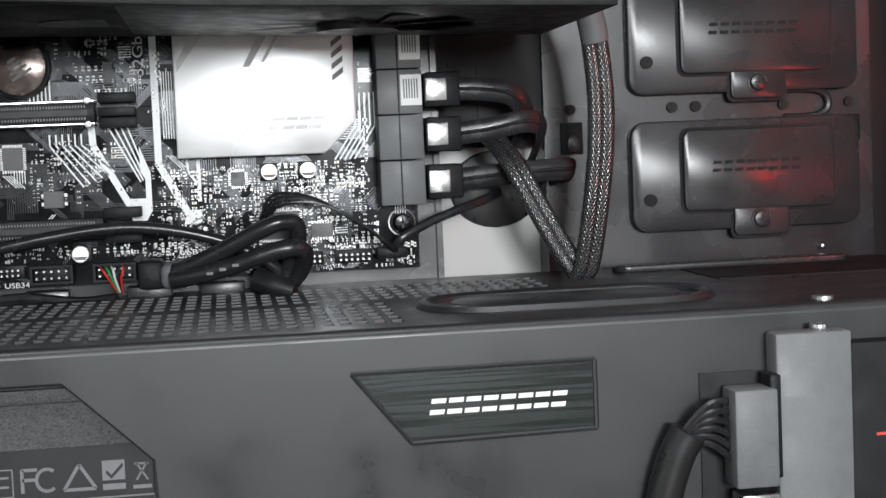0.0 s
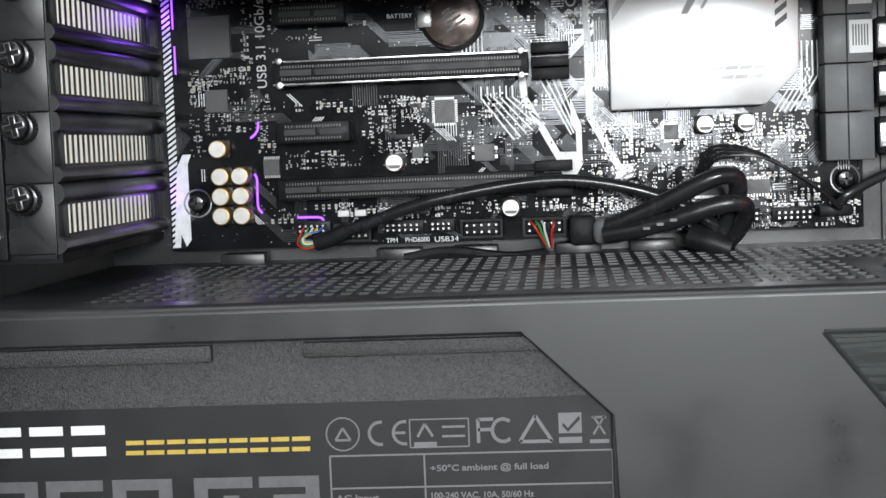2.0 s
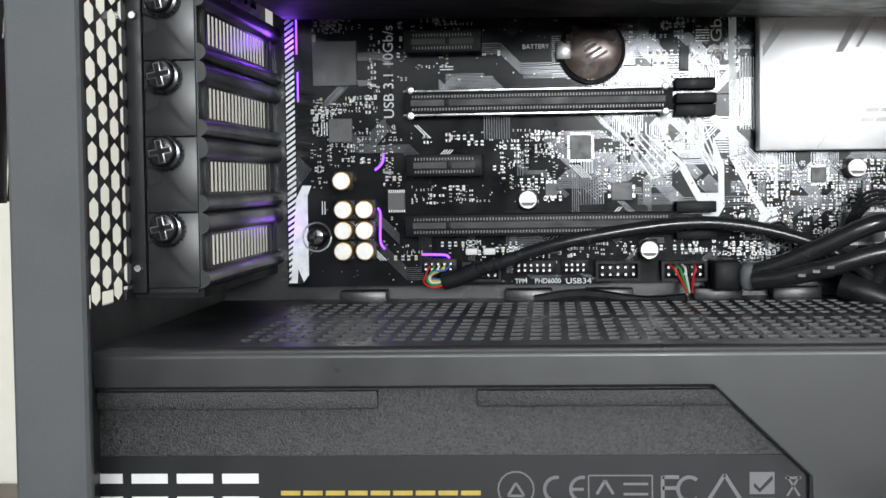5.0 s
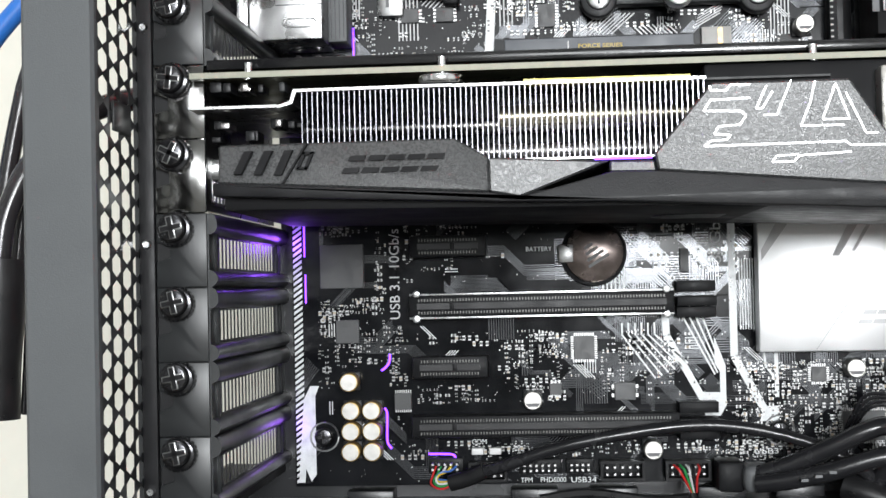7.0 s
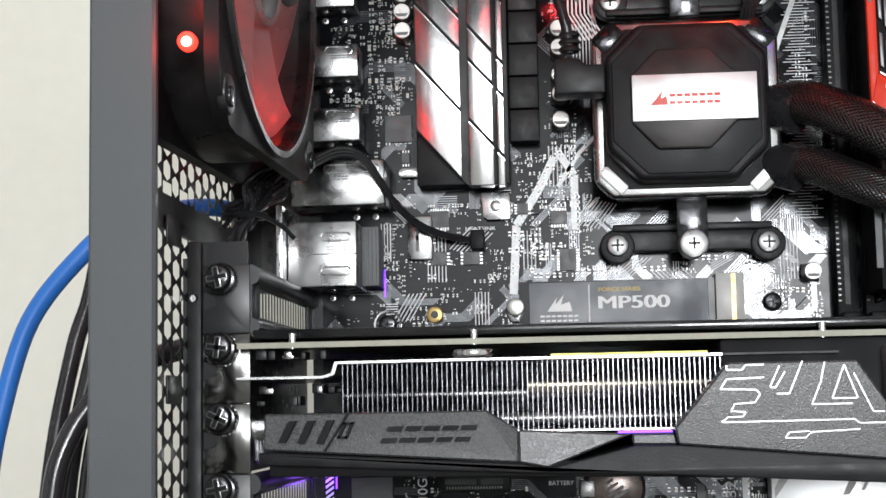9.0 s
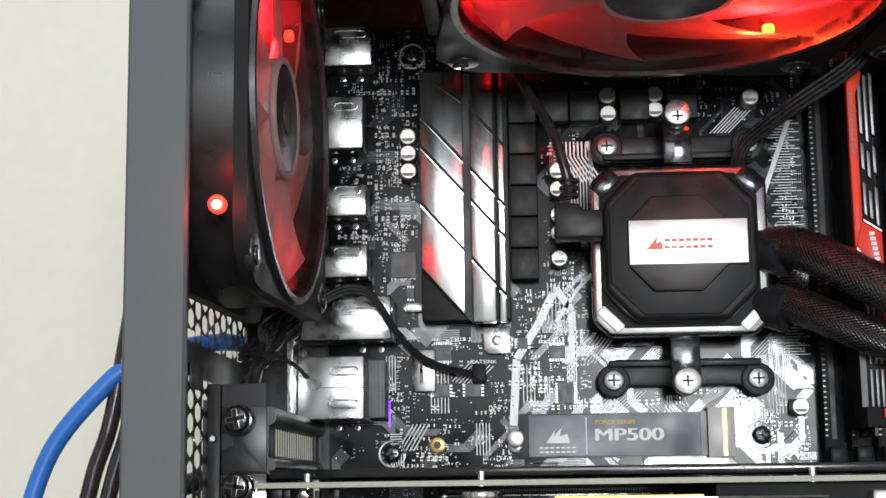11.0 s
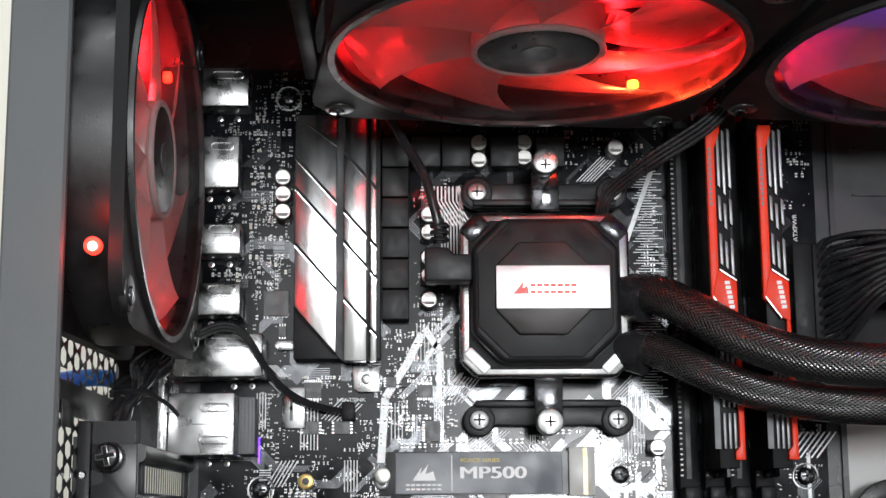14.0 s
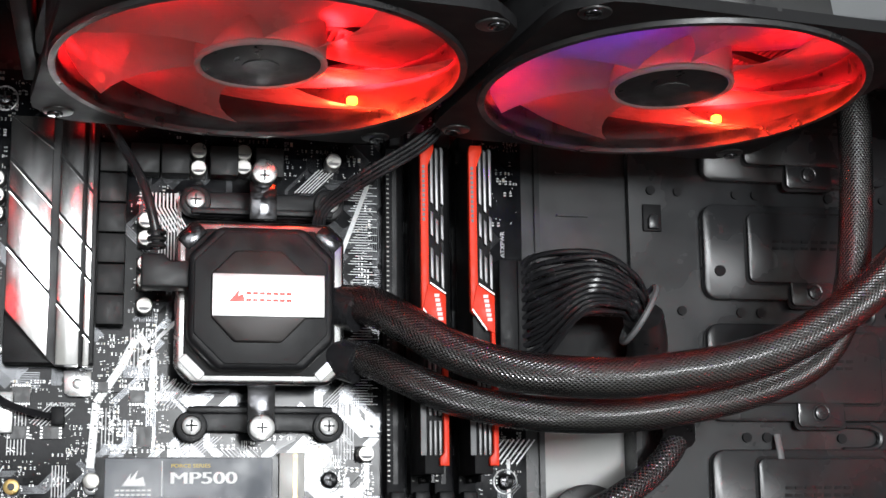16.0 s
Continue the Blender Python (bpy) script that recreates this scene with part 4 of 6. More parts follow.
for i in range(560):
    x, z, k, up = rnd.uniform(3, 241), rnd.uniform(0, 302), rnd.choice((0, 0, 1, 2)), rnd.random() < 0.5
    for j in range(rnd.randint(1, 4)):
        px, pz = (x + j * (1.3 + 0.5 * k), z) if up else (x, z + j * (1.3 + 0.5 * k))
        if clear(px, pz) and px < 241:
            small_part(round(px * 2) / 2, round(pz * 2) / 2, k, up)
for i in range(3600):
    x, z = rnd.uniform(2, 242), rnd.uniform(0, 303)
    if clear(x, z):
        s = rnd.choice((0.1, 0.14, 0.2))
        smd.box(x - s, x + s, -0.08, 0, z - s, z + s, 0)


def chip(x0, x1, z0, z1, h=1.2, pins="lr", pitch=1.0, name="chip"):
    part(name, box(x0, x1, -h, -0.15, z0, z1, 0.12, seg=1), CHIP, board, smooth=False)
    if "l" in pins:
        n = max(2, int((z1 - z0) / pitch))
        for i in range(n):
            z = z0 + (i + 0.5) * (z1 - z0) / n
            smd.box(x0 - 1, x0, -0.35, 0, z - pitch * 0.28, z + pitch * 0.28, 0), smd.box(x1, x1 + 1, -0.35, 0, z - pitch * 0.28, z + pitch * 0.28, 0)
    if "t" in pins:
        n = max(2, int((x1 - x0) / pitch))
        for i in range(n):
            x = x0 + (i + 0.5) * (x1 - x0) / n
            smd.box(x - pitch * 0.28, x + pitch * 0.28, -0.35, 0, z0 - 1, z0, 0), smd.box(x - pitch * 0.28, x + pitch * 0.28, -0.35, 0, z1, z1 + 1, 0)


for c in ((10, 25, 67, 82, 1.6, "", 1), (96.5, 103.5, 41, 49, 1.2, "lt", 0.7), (34.8, 40.6, 25, 30.6, 1.4, "t", 0.7), (110, 117, 27, 33, 2.6, "l", 2.2), (15, 23, 48, 56, 0.9, "", 1), (186, 200, 12, 22, 1.2, "lt", 0.7), (88, 92, 29, 33, 1.2, "t", 1.2), (133, 136, 70, 78, 2, "", 1), (204, 212, 12, 17, 1.3, "t", 0.9), (40, 47, 172, 178, 1.2, "t", 0.8), (24, 34, 204, 214, 1.2, "", 1), (40, 46, 158, 163, 1.4, "l", 1.2), (52, 58, 158, 163, 1.4, "l", 1.2), (87, 93, 155, 163, 1.2, "l", 1.0), (84, 90, 172, 177, 1.2, "t", 1.0), (196, 201, 283, 289, 1.3, "l", 0.9), (160, 168, 283, 290, 1.2, "lt", 0.8), (30, 33, 196, 200, 1.2, "t", 0.8), (176, 181, 32, 37, 1.2, "lt", 0.7), (232, 237, 104, 110, 1.2, "l", 1), (12, 20, 90, 96, 1.2, "lt", 0.8), (72, 76, 176, 180, 1.3, "l", 1)):
    chip(*c)


# expansion slots
def slot(z, x0, x1, armour):
    s = part("expansion_slot", box(x0, x1, -11, 0, z - 3.6, z + 3.6, 0.4), SLOT, board, "black expansion slot with rows of contacts")
    part("slot_groove", box(x0 + 2.5, x1 - 2.5, -11.06, -10.9, z - 1.0, z + 1.0), BLACK, s, smooth=False)
    part("slot_key", box(x0 + 13.6, x0 + 15.2, -11.3, -10.5, z - 1.2, z + 1.2, 0.1), SLOT, s)
    pins = Bulk()
    n = int((x1 - x0 - 5) / 1.0)
    for i in range(n):
        x = x0 + 3 + i * 1.0
        for dz in (-2.7, 1.5):
            pins.box(x, x + 0.36, -11.12, -10.9, z + dz + 0.1, z + dz + 1.0, 0)
    pins.done("contact_field", [CONTACT], s)
    if armour:
        for dz in (-4.3, 3.6):
            part("steel_armour", box(x0, x1, -10.6, -0.5, z + dz, z + dz + 0.7, 0.1), STEEL, s, "bright steel slot armour")
        for x in (x0 + 2.4, x1 - 2.4):
            for dz in (-4.2, 4.2):
                part("rivet", cyl(x, -11.2, z + dz, 1.3, 1.4, bev=0.3), STEEL, s)
    return s


slot(60.2, 41.5, 130, True)
slot(39.6, 42, 67.5, False)
slot(19.6, 41.5, 131, False)
slot(80.4, 42, 67.5, False)
slot(125, 41.5, 130, True)
for z in (60.2, 19.6):
    for dz, h in ((3.2, 4), (-5.6, 4), (-1.6, 6)):
        part("slot_latch", box(131, 144, -12 if dz == -1.6 else -9, 0, z + dz, z + dz + (3.6 if dz != -1.6 else 3.2), 0.25), SLOT, board)

# coin battery
bat = part("coin_battery", cyl(104, -4.2, 77, 10, 3.2, seg=40, bev=0.5), BATTERY, board, "steel coin cell in a black holder")
part("holder", cyl(104, -1.8, 77, 11.2, 3.6, seg=36, bev=0.4), SLOT, bat)
part("holder_clip", box(92, 97, -6.4, -1, 74, 80, 0.3), SOLDER, bat)
for k in range(4):
    part("plain_mark", box(100 + 0.7 * k, 108 - 0.9 * k, -5.86, -5.8, 73.5 + 2 * k, 74.5 + 2 * k, m=Matrix.Translation((104, 0, 77)) @ Matrix.Rotation(radians(-32), 4, "Y") @ Matrix.Translation((-104, 0, -77))), DIMPRINT, bat, smooth=False)


# capacitors
def can(x, z, r, h, gold=False, name="capacitor"):
    bm = cyl(x, -h / 2, z, r, h, seg=22, bev=0.5)
    c = part(name, bm, GOLD if gold else CAPTOP, board, "gold sleeved audio capacitor" if gold else "silver can capacitor")
    part("can_top", cyl(x, -h - 0.1, z, r * 0.86, 0.3, seg=22), CAPTOP, c)
    if not gold:
        part("polarity_mark", prism([(x - r * 0.8, z - r * 0.25), (x + r * 0.8, z - r * 0.25), (x + r * 0.5, z - r * 0.62), (x - r * 0.5, z - r * 0.62)], -h - 0.32, -h - 0.2), GREYPRINT, c, smooth=False)
    part("base", box(x - r, x + r, -1, 0, z - r, z + r, 0.3), BLACK, c)


for x, z in ((19.9, 34.9), (20.3, 25.2), (27.4, 25.2), (20.2, 18.2), (27.4, 18.2), (20.1, 11.3), (27.4, 11.3)):
    can(x, z, 3.2, 8, True)
for x, z in ((82.2, 27.7), (122.1, 10.5), (189.6, 36.6), (203.5, 36.7), (31.5, 257.9), (31.6, 251.3), (31.6, 244.3), (108.6, 265), (126.5, 266), (108.6, 272), (126.5, 272), (88.6, 209.3), (136.8, 205), (88.6, 226), (88.6, 236), (88.6, 219), (176, 152), (88.6, 243), (162.8, 270)):
    can(x, z, 3.2, 8.4)


# mounting screws
def board_screw(x, z):
    s = part("board_screw", cyl(x, -1.6, z, 3.6, 2.6, r2=2.9, seg=20, bev=0.4), SCREW, board, "black board screw")
    part("solder_ring", tube([(x + 4.9 * math.cos(radians(a)), -0.2, z + 4.9 * math.sin(radians(a))) for a in range(0, 361, 20)], 0.35, 6, 1), SOLDER, s)
    part("screw_cross", box(x - 2, x + 2, -3.1, -2.8, z - 0.4, z + 0.4, bm=box(x - 0.4, x + 0.4, -3.1, -2.8, z - 2, z + 2)), BLACK, s, smooth=False)


for x, z in ((10.2, 16), (237.5, 16), (162.4, 142), (234.5, 141), (33, 292), (165, 16), (24, 137)):
    board_screw(x, z)
for x, z in ((41.3, 140), (70.6, 139.5)):
    p = part("standoff", cyl(x, -1.6, z, 3, 3.2, seg=20, bev=0.4), SOLDER if x > 50 else GOLD, board)
    part("standoff_hole", cyl(x, -3.3, z, 1.4, 0.3, seg=16), BLACK, p)

# chipset cover
hs = part("chipset_cover", prism([(157.7, 42.6), (209.8, 42.4), (221.2, 53.6), (221.6, 92), (157.9, 92)], -11, -1.5, bev=0.5), ALU_FLAT, board, "flat satin silver chipset cover with dark slashes")
for p in ([(159, 73), (159, 76.5), (166.5, 90), (168.5, 90), (168.5, 86)], [(182, 74), (184.5, 74), (194, 90), (190.5, 90)], [(188.5, 75.5), (189.6, 75.5), (199, 91), (197.5, 91)], [(176, 43.2), (176.4, 43.2), (188.9, 61), (188.5, 61)]):
    part("slash", prism(p, -11.12, -10.9), HSPRINT, hs, smooth=False)
for i in range(6):
    part("slash", prism([(213.5, 68 + 4 * i), (217.5, 71 + 4 * i), (217.5, 73 + 4 * i), (213.5, 70 + 4 * i)], -11.12, -10.9), GREYPRINT, hs, smooth=False)
wordmark(190, 51.5, 19, 4.4, 4, -11, HSPRINT, hs, slant=0.5, gap=0.12, depth=0.12)

# drive ports and plugs
for i, z in enumerate((22.6, 39, 55.3, 71.6)):
    s = part("drive_port", box(229.2, 245.4, -12.6, 0, z, z + 15.9, 0.4), GREYP, board, "grey stacked drive port")
    part("port_face", box(236.5, 237.1, -12.7, -12.4, z, z + 15.9), SLOT, s, smooth=False)
    if i > 1:
        part("sticker", box(237.6, 245.2, -12.9, -12.6, z + 3, z + 14), WHITE, s, "white sticker with printed bars", smooth=False)
        bars = bmesh.new()
        for k in range(6):
            box(238.6 + k * 0.95, 239.1 + k * 0.95, -13, -12.9, z + 5.5, z + 12.5, bm=bars)
        part("bars", bars, GREYPRINT, s, smooth=False)

# memory slots, power socket
for x in (187.7, 197.4, 207.1, 216.8):
    d = part("memory_slot", box(x - 3.6, x + 3.6, -8, 0, 136, 277, 0.4), SLOT, board, "black memory slot with end latches")
    part("slot_groove", box(x - 0.9, x + 0.9, -8.1, -7.9, 140, 273), BLACK, d, smooth=False)
    for z in (131, 276):
        part("latch", box(x - 3, x + 3, -14, 0, z, z + 6, 0.8), SLOT, d)
    pins = Bulk()
    for i in range(66):
        pins.box(x - 3.2, x - 2.2, -8.1, -7.9, 141 + i * 2, 141.6 + i * 2, 0)
    pins.done("contact_field", [CONTACT], d)
atx = part("power_socket", box(231, 240, -10, 0, 186, 231, 0.5), SLOT, board, "black main power socket")
for i in range(12):
    part("socket_cell", box(238.6, 240.4, -10, -2, 188 + i * 3.5, 190.6 + i * 3.5, 0.3), BLACK, atx)

# bottom headers
def header(x0, x1, z0, z1, walls=True, nx=5):
    h = part("pin_header", box(x0, x1, -2.4, 0, z0, z1, 0.2), SLOT, board, "black pin header")
    if walls:
        bm = box(x0, x1, -8, -2, z1 - 0.9, z1)
        box(x0, x1, -8, -2, z0, z0 + 0.9, bm=bm), box(x0, x0 + 0.9, -8, -2, z0 + 0.9, z1 - 0.9, bm=bm), box(x1 - 0.9, x1, -8, -2, z0 + 0.9, z1 - 0.9, bm=bm)
        part("header_wall", bm, SLOT, h, smooth=False)
    for i in range(nx):
        for z in (0.32, 0.68):
            x, zc = x0 + (i + 0.9) * (x1 - x0) / (nx + 0.8), z0 + (z1 - z0) * z
            part("pin", box(x - 0.35, x + 0.35, -7.5, -2, zc - 0.35, zc + 0.35), SOLDER, h, smooth=False)


header(60, 73, 0.6, 7.2)
header(77, 91, 2.6, 7.4, False, 6)
header(93, 102, 2.6, 7.4, False, 4)
header(104.3, 119.1, 0.4, 7)
header(126, 141, 0.2, 6.8)
header(197, 208, 2, 7, False, 5)
header(212, 226, 2, 7, False, 6)
header(46, 58, 3.4, 8.2, False, 5)
for x in (63, 69):
    part("jumper", box(x - 2, x + 2, -4, 0, 9.4, 11.6, 0.3), WHITE, board)

# board edge lamps
for x0, x1, z0, z1 in ((4.2, 4.7, 78, 92), (4.4, 4.9, 62, 72), (22.8, 23.4, 147, 157)):
    part("edge_lamp", box(x0, x1, -0.7, 0, z0, z1, 0.1), LED_VIOLET, board, "violet lit strip")
for run in ([(33.4, -0.3, 44), (33.2, -0.3, 41.4), (32, -0.3, 39.6), (30.4, -0.3, 38.4)], [(31.2, -0.3, 25.6), (32, -0.3, 24), (32, -0.3, 20), (32, -0.3, 14), (33.4, -0.3, 11.6)], [(46, -0.3, 9.6), (51, -0.3, 9.5), (54.4, -0.3, 9.2), (55.4, -0.3, 7.6), (55.4, -0.3, 4.8)]):
    part("lit_trace", tube(run, 0.42, 6, 4), LED_VIOLET, board, "violet lit line in the board")
lamp("edge_lamp_glow", "POINT", 0.004, (0.28, 0.08, 1.0), (0.001, -0.004, 0.082), size=0.003)
lamp("edge_lamp_glow", "POINT", 0.0012, (0.32, 0.08, 1.0), (0.001, -0.004, 0.02), size=0.003)

# rear connectors
PORTS = [(-8, 18.3, 285.4, 301, 13, "tinned shell of a rear port"), (-8, 14.8, 252.7, 273.2, 13, "tinned shell of a wide rear port"), (-8, 16, 226.4, 238.5, 14, "tinned shell of a double port"), (-8, 16.3, 202.8, 215.1, 14, "tinned shell of a double port"), (-8, 25.6, 178.6, 195, 20, "tall tinned shell of a rear port"), (-8, 16.4, 149, 172, 28, "tall tinned network port shell")]
for x0, x1, z0, z1, h, text in PORTS:
    p = part("rear_port", box(x0, x1, -h, 0, z0, z1, 0.6), PORT, board, text)
    tall = h > 24
    for k in (0.24, 0.76) if tall else (0.8,):
        zc = z0 + (z1 - z0) * k
        ring = rounded(x0 + 12, x1 - 2.2, zc - 1.4, zc + 1.4, 1.35, 4)
        part("stamped_ring", tube([(u, -h - 0.05, v) for u, v in ring + ring[:2]], 0.32, 6, 1), PORT, p)
    if tall:
        part("shell_seam", box(x0 + 9, x1 + 0.05, -h - 0.08, -h + 0.2, (z0 + z1) / 2 - 0.18, (z0 + z1) / 2 + 0.18), CHIP, p, smooth=False)
        part("side_block", box(x1, x1 + 6.4, -15, 0, z0 + 1, z1 - 0.6, 0.5), GREYP, p, "smoky grey block beside the shell")
        for k in range(4):
            part("block_rib", box(x1 + 1 + 1.4 * k, x1 + 1.3 + 1.4 * k, -15.15, -14.8, z0 + 2, z1 - 1.6), CHIP, p, smooth=False)
        part("shield_edge", box(x0 - 2.4, x0 - 0.2, -36, -2, z0 - 1.4, z1 + 5, 0.3), STEEL, p, "bright spring edge of the rear shield")
    wordmark(x0 + 14, z0 + (z1 - z0) * 0.56, 7, 1.3, 5, -h, GREYPRINT, p, slant=0, depth=0.08)
    for dx in (5.5, 12.5):
        part("shell_pin", cyl(x1 - dx, -0.5, z0 - 2.0, 1.25, 1.0, seg=14, bev=0.2), PIPE, p)
        part("pin_hole", cyl(x1 - dx, -1.05, z0 - 2.0, 0.6, 0.2, seg=10), CHIP, p)
part("crystal", prism(rounded(29, 37, 190.5, 194, 1.7), -3.5, 0, bev=0.4), STEEL, board, "steel crystal can")
part("network_transformer", box(32, 41, -4.5, 0, 160, 176, 0.5), PORT, board, "small labelled metal can")
for z in (163, 167):
    part("transformer_mark", box(35, 36.2, -4.7, -4.5, z, z + 6, 0.05), GREYPRINT, board, smooth=False)

# voltage regulator cooler
vrm = part("regulator_cooler", box(36.5, 70, -11, -1, 186, 281, 0.6), BLACK, board, "brushed silver and black regulator cooler with slanted grooves")
part("silver_face", prism([(37, 205.4), (53, 187.5), (53, 280.5), (37, 280.5)], -18, -10.8, bev=0.4), ALU, vrm, "brushed silver face")
part("silver_face", prism([(56, 184.6), (64.6, 184.6), (64.6, 280.5), (56, 280.5)], -18, -10.8, bev=0.4), ALU, vrm, "brushed silver face")
part("silver_face", prism([(66, 184.6), (68.4, 184.6), (68.4, 280.5), (66, 280.5)], -16.5, -10.8, bev=0.3), ALU, vrm)
part("dark_web", prism([(53, 187.5), (56, 184.6), (56, 280.5), (53, 280.5)], -14, -10.8), BLACK, vrm, smooth=False)
for za in (286, 263, 251, 229):
    f = lambda x: za - (x - 37) * 1.12
    for xa, xb in ((37, 53), (56, 64.6), (66, 68.4)):
        if f(xb) > 187:
            part("slanted_groove", prism([(xa, min(280.4, f(xa))), (xb, min(280.4, f(xb))), (xb, min(280.4, f(xb) + 1.7)), (xa, min(280.4, f(xa) + 1.7))], -18.12 if xa < 65 else -16.62, -16.4), DRIVE, vrm, smooth=False)
            part("groove_edge", prism([(xa, min(280.3, f(xa) - 0.5)), (xb, min(280.3, f(xb) - 0.5)), (xb, min(280.4, f(xb))), (xa, min(280.4, f(xa)))], -18.1 if xa < 65 else -16.6, -16.4), CHROME, vrm, smooth=False)
part("fixing_lug", prism([(59, 184), (59.5, 175.5), (61, 174), (69.5, 174), (69.5, 184)], -3.4, -1, bev=0.3), STEEL, vrm, "silver fixing lug with a pin")
part("pin", cyl(64.4, -3.8, 179, 2, 1.2, bev=0.3), PORT, vrm)
for i in range(6):
    part("choke", box(70.4, 80.9, -9, 0, 201.6 + 12.1 * i, 213.1 + 12.1 * i, 0.5), CHOKE, board, "dark square choke")
for x in (82.2, 94, 113.2, 131.3):
    part("choke", box(x, x + 11.2, -9, 0, 262.2, 274, 0.5), CHOKE, board, "dark square choke")

# processor socket and cooler bracket
part("socket", box(108, 158, -5, 0, 186, 238, 0.6), SLOT, board, "processor socket under the cooler")
smd.done("component_field", [SOLDER, CHIP, TAN], board, "hundreds of tiny soldered components")


# ---- solid state drive stick ----
stick = thing("storage_stick", (107, -2, 135), "slim storage stick with a dark label and white lettering", "storage stick")
part("stick_board", box(72, 142, -3.2, -2.2, 134.6, 151), PCB, stick, smooth=False)
sl = part("stick_label", box(75.5, 139.5, -3.9, -3.2, 135, 150.6, 0.15), STICKER, stick, "dark blue-grey printed label", smooth=False)
words("stick_lettering", "FORCE SERIES", 1.3, 100.5, 147, -3.95, GOLDPRINT, sl, wide=15, bold=0.04)
for k in range(3):
    words("stick_lettering", "MP500", 4.4, 100.3 + 0.3 * k, 140.8, -3.95 - 0.01 * k, WHITE, sl, wide=25)
wordmark(79.5, 136.4, 14, 2.3, 7, -3.9, WHITE, sl, slant=0, depth=0.08)
part("sail_mark", prism([(82, 140), (91, 140), (90, 143.5), (87, 142.5), (88, 146), (85, 142.5), (85.5, 145)], -3.98, -3.9), WHITE, sl, smooth=False)
part("label_rule", box(96.9, 97.3, -3.98, -3.9, 136, 149.5), WHITE, sl, smooth=False)
part("plug_socket", box(142, 152, -5.5, 0, 134, 152.5, 0.4), SOCKET, stick, "grey edge socket")
part("gold_edge", box(147.5, 149, -5.7, -5.4, 134.5, 152), GOLD, stick, smooth=False)
part("holding_screw", cyl(70.6, -3.9, 142, 3.2, 1.6, seg=22, bev=0.4), CAPTOP, stick)

# ---- liquid cooler ----
cool = thing("liquid_cooler", (132, -8, 209), "black and chrome liquid cooler pump with two braided hoses", "liquid cooler")


def cut_square(cx, cz, w, h, c):
    a, b = w / 2, h / 2
    return [(cx - a + c, cz - b), (cx + a - c, cz - b), (cx + a, cz - b + c), (cx + a, cz + b - c), (cx + a - c, cz + b), (cx - a + c, cz + b), (cx - a, cz + b - c), (cx - a, cz - b + c)]


part("pump_base", prism(cut_square(132, 208.6, 61, 60, 7), -24, -6, bev=1), BLACK, cool, "black pump base")
part("chrome_bezel", prism(cut_square(132, 208.5, 64.6, 63, 6), -26.8, -22, bev=1.9, seg=3), BEZEL, cool, "polished chrome bezel")
part("bezel_lining", prism(cut_square(131.8, 208.5, 57.5, 56.5, 8), -27.2, -26, bev=0.4), BLACK, cool)
for sx, sz in ((-1, -1), (1, -1), (1, 1), (-1, 1)):
    cx, cz = 132 + sx * 26.2, 208.5 + sz * 25.4
    m = Matrix.Translation((cx, 0, cz)) @ Matrix.Rotation(radians(45 * sx * sz), 4, "Y")
    if sz < 0:
        part("corner_lug", box(-5.6, 5.6, -27.4, -23, -2.6 + 0.9 * -sz * 1.2, 2.0 - 0.9 * sz, 0.8, m=m), ALU_FLAT, cool, "bright silver corner lug")
    else:
        part("corner_lug", box(-5.2, 5.2, -27.6, -23, -3.4, 3.0, 0.8, m=m), SCREW, cool, "dark chrome corner lug")
part("pump_body", prism(cut_square(131.3, 208.6, 54.6, 54, 11), -38.5, -24, bev=2.2, seg=3), BLACK, cool, "matt black eight-sided pump cap")
part("cap_step", prism(cut_square(131, 208.6, 50, 50, 11.5), -39.3, -38, bev=0.5), BLACK, cool)
part("raised_facet", prism([(112.3, 217), (121, 226), (138.5, 226), (148, 217), (154.6, 216.6), (154.6, 201), (148, 201), (138.5, 191.6), (121, 191.6), (112.3, 201)], -41.6, -38.6, bev=0.8), FACET, cool, "dark gloss raised facet")
pl = part("name_plate", prism([(112.6, 201.1), (154.4, 201.1), (154.4, 217), (112.6, 217)], -42.3, -41.2, bev=0.2), ALU_FLAT, cool, "brushed silver name plate with a red mark")
wordmark(125, 206.6, 17.5, 3.6, 7, -42.3, REDPRINT, pl, slant=0, gap=0.2, depth=0.1)
part("sail_mark", prism([(118.5, 206.4), (124.6, 206.4), (124, 209.5), (122.2, 208.6), (122.8, 211.6), (120.8, 209)], -42.42, -42.3), REDPRINT, pl, smooth=False)
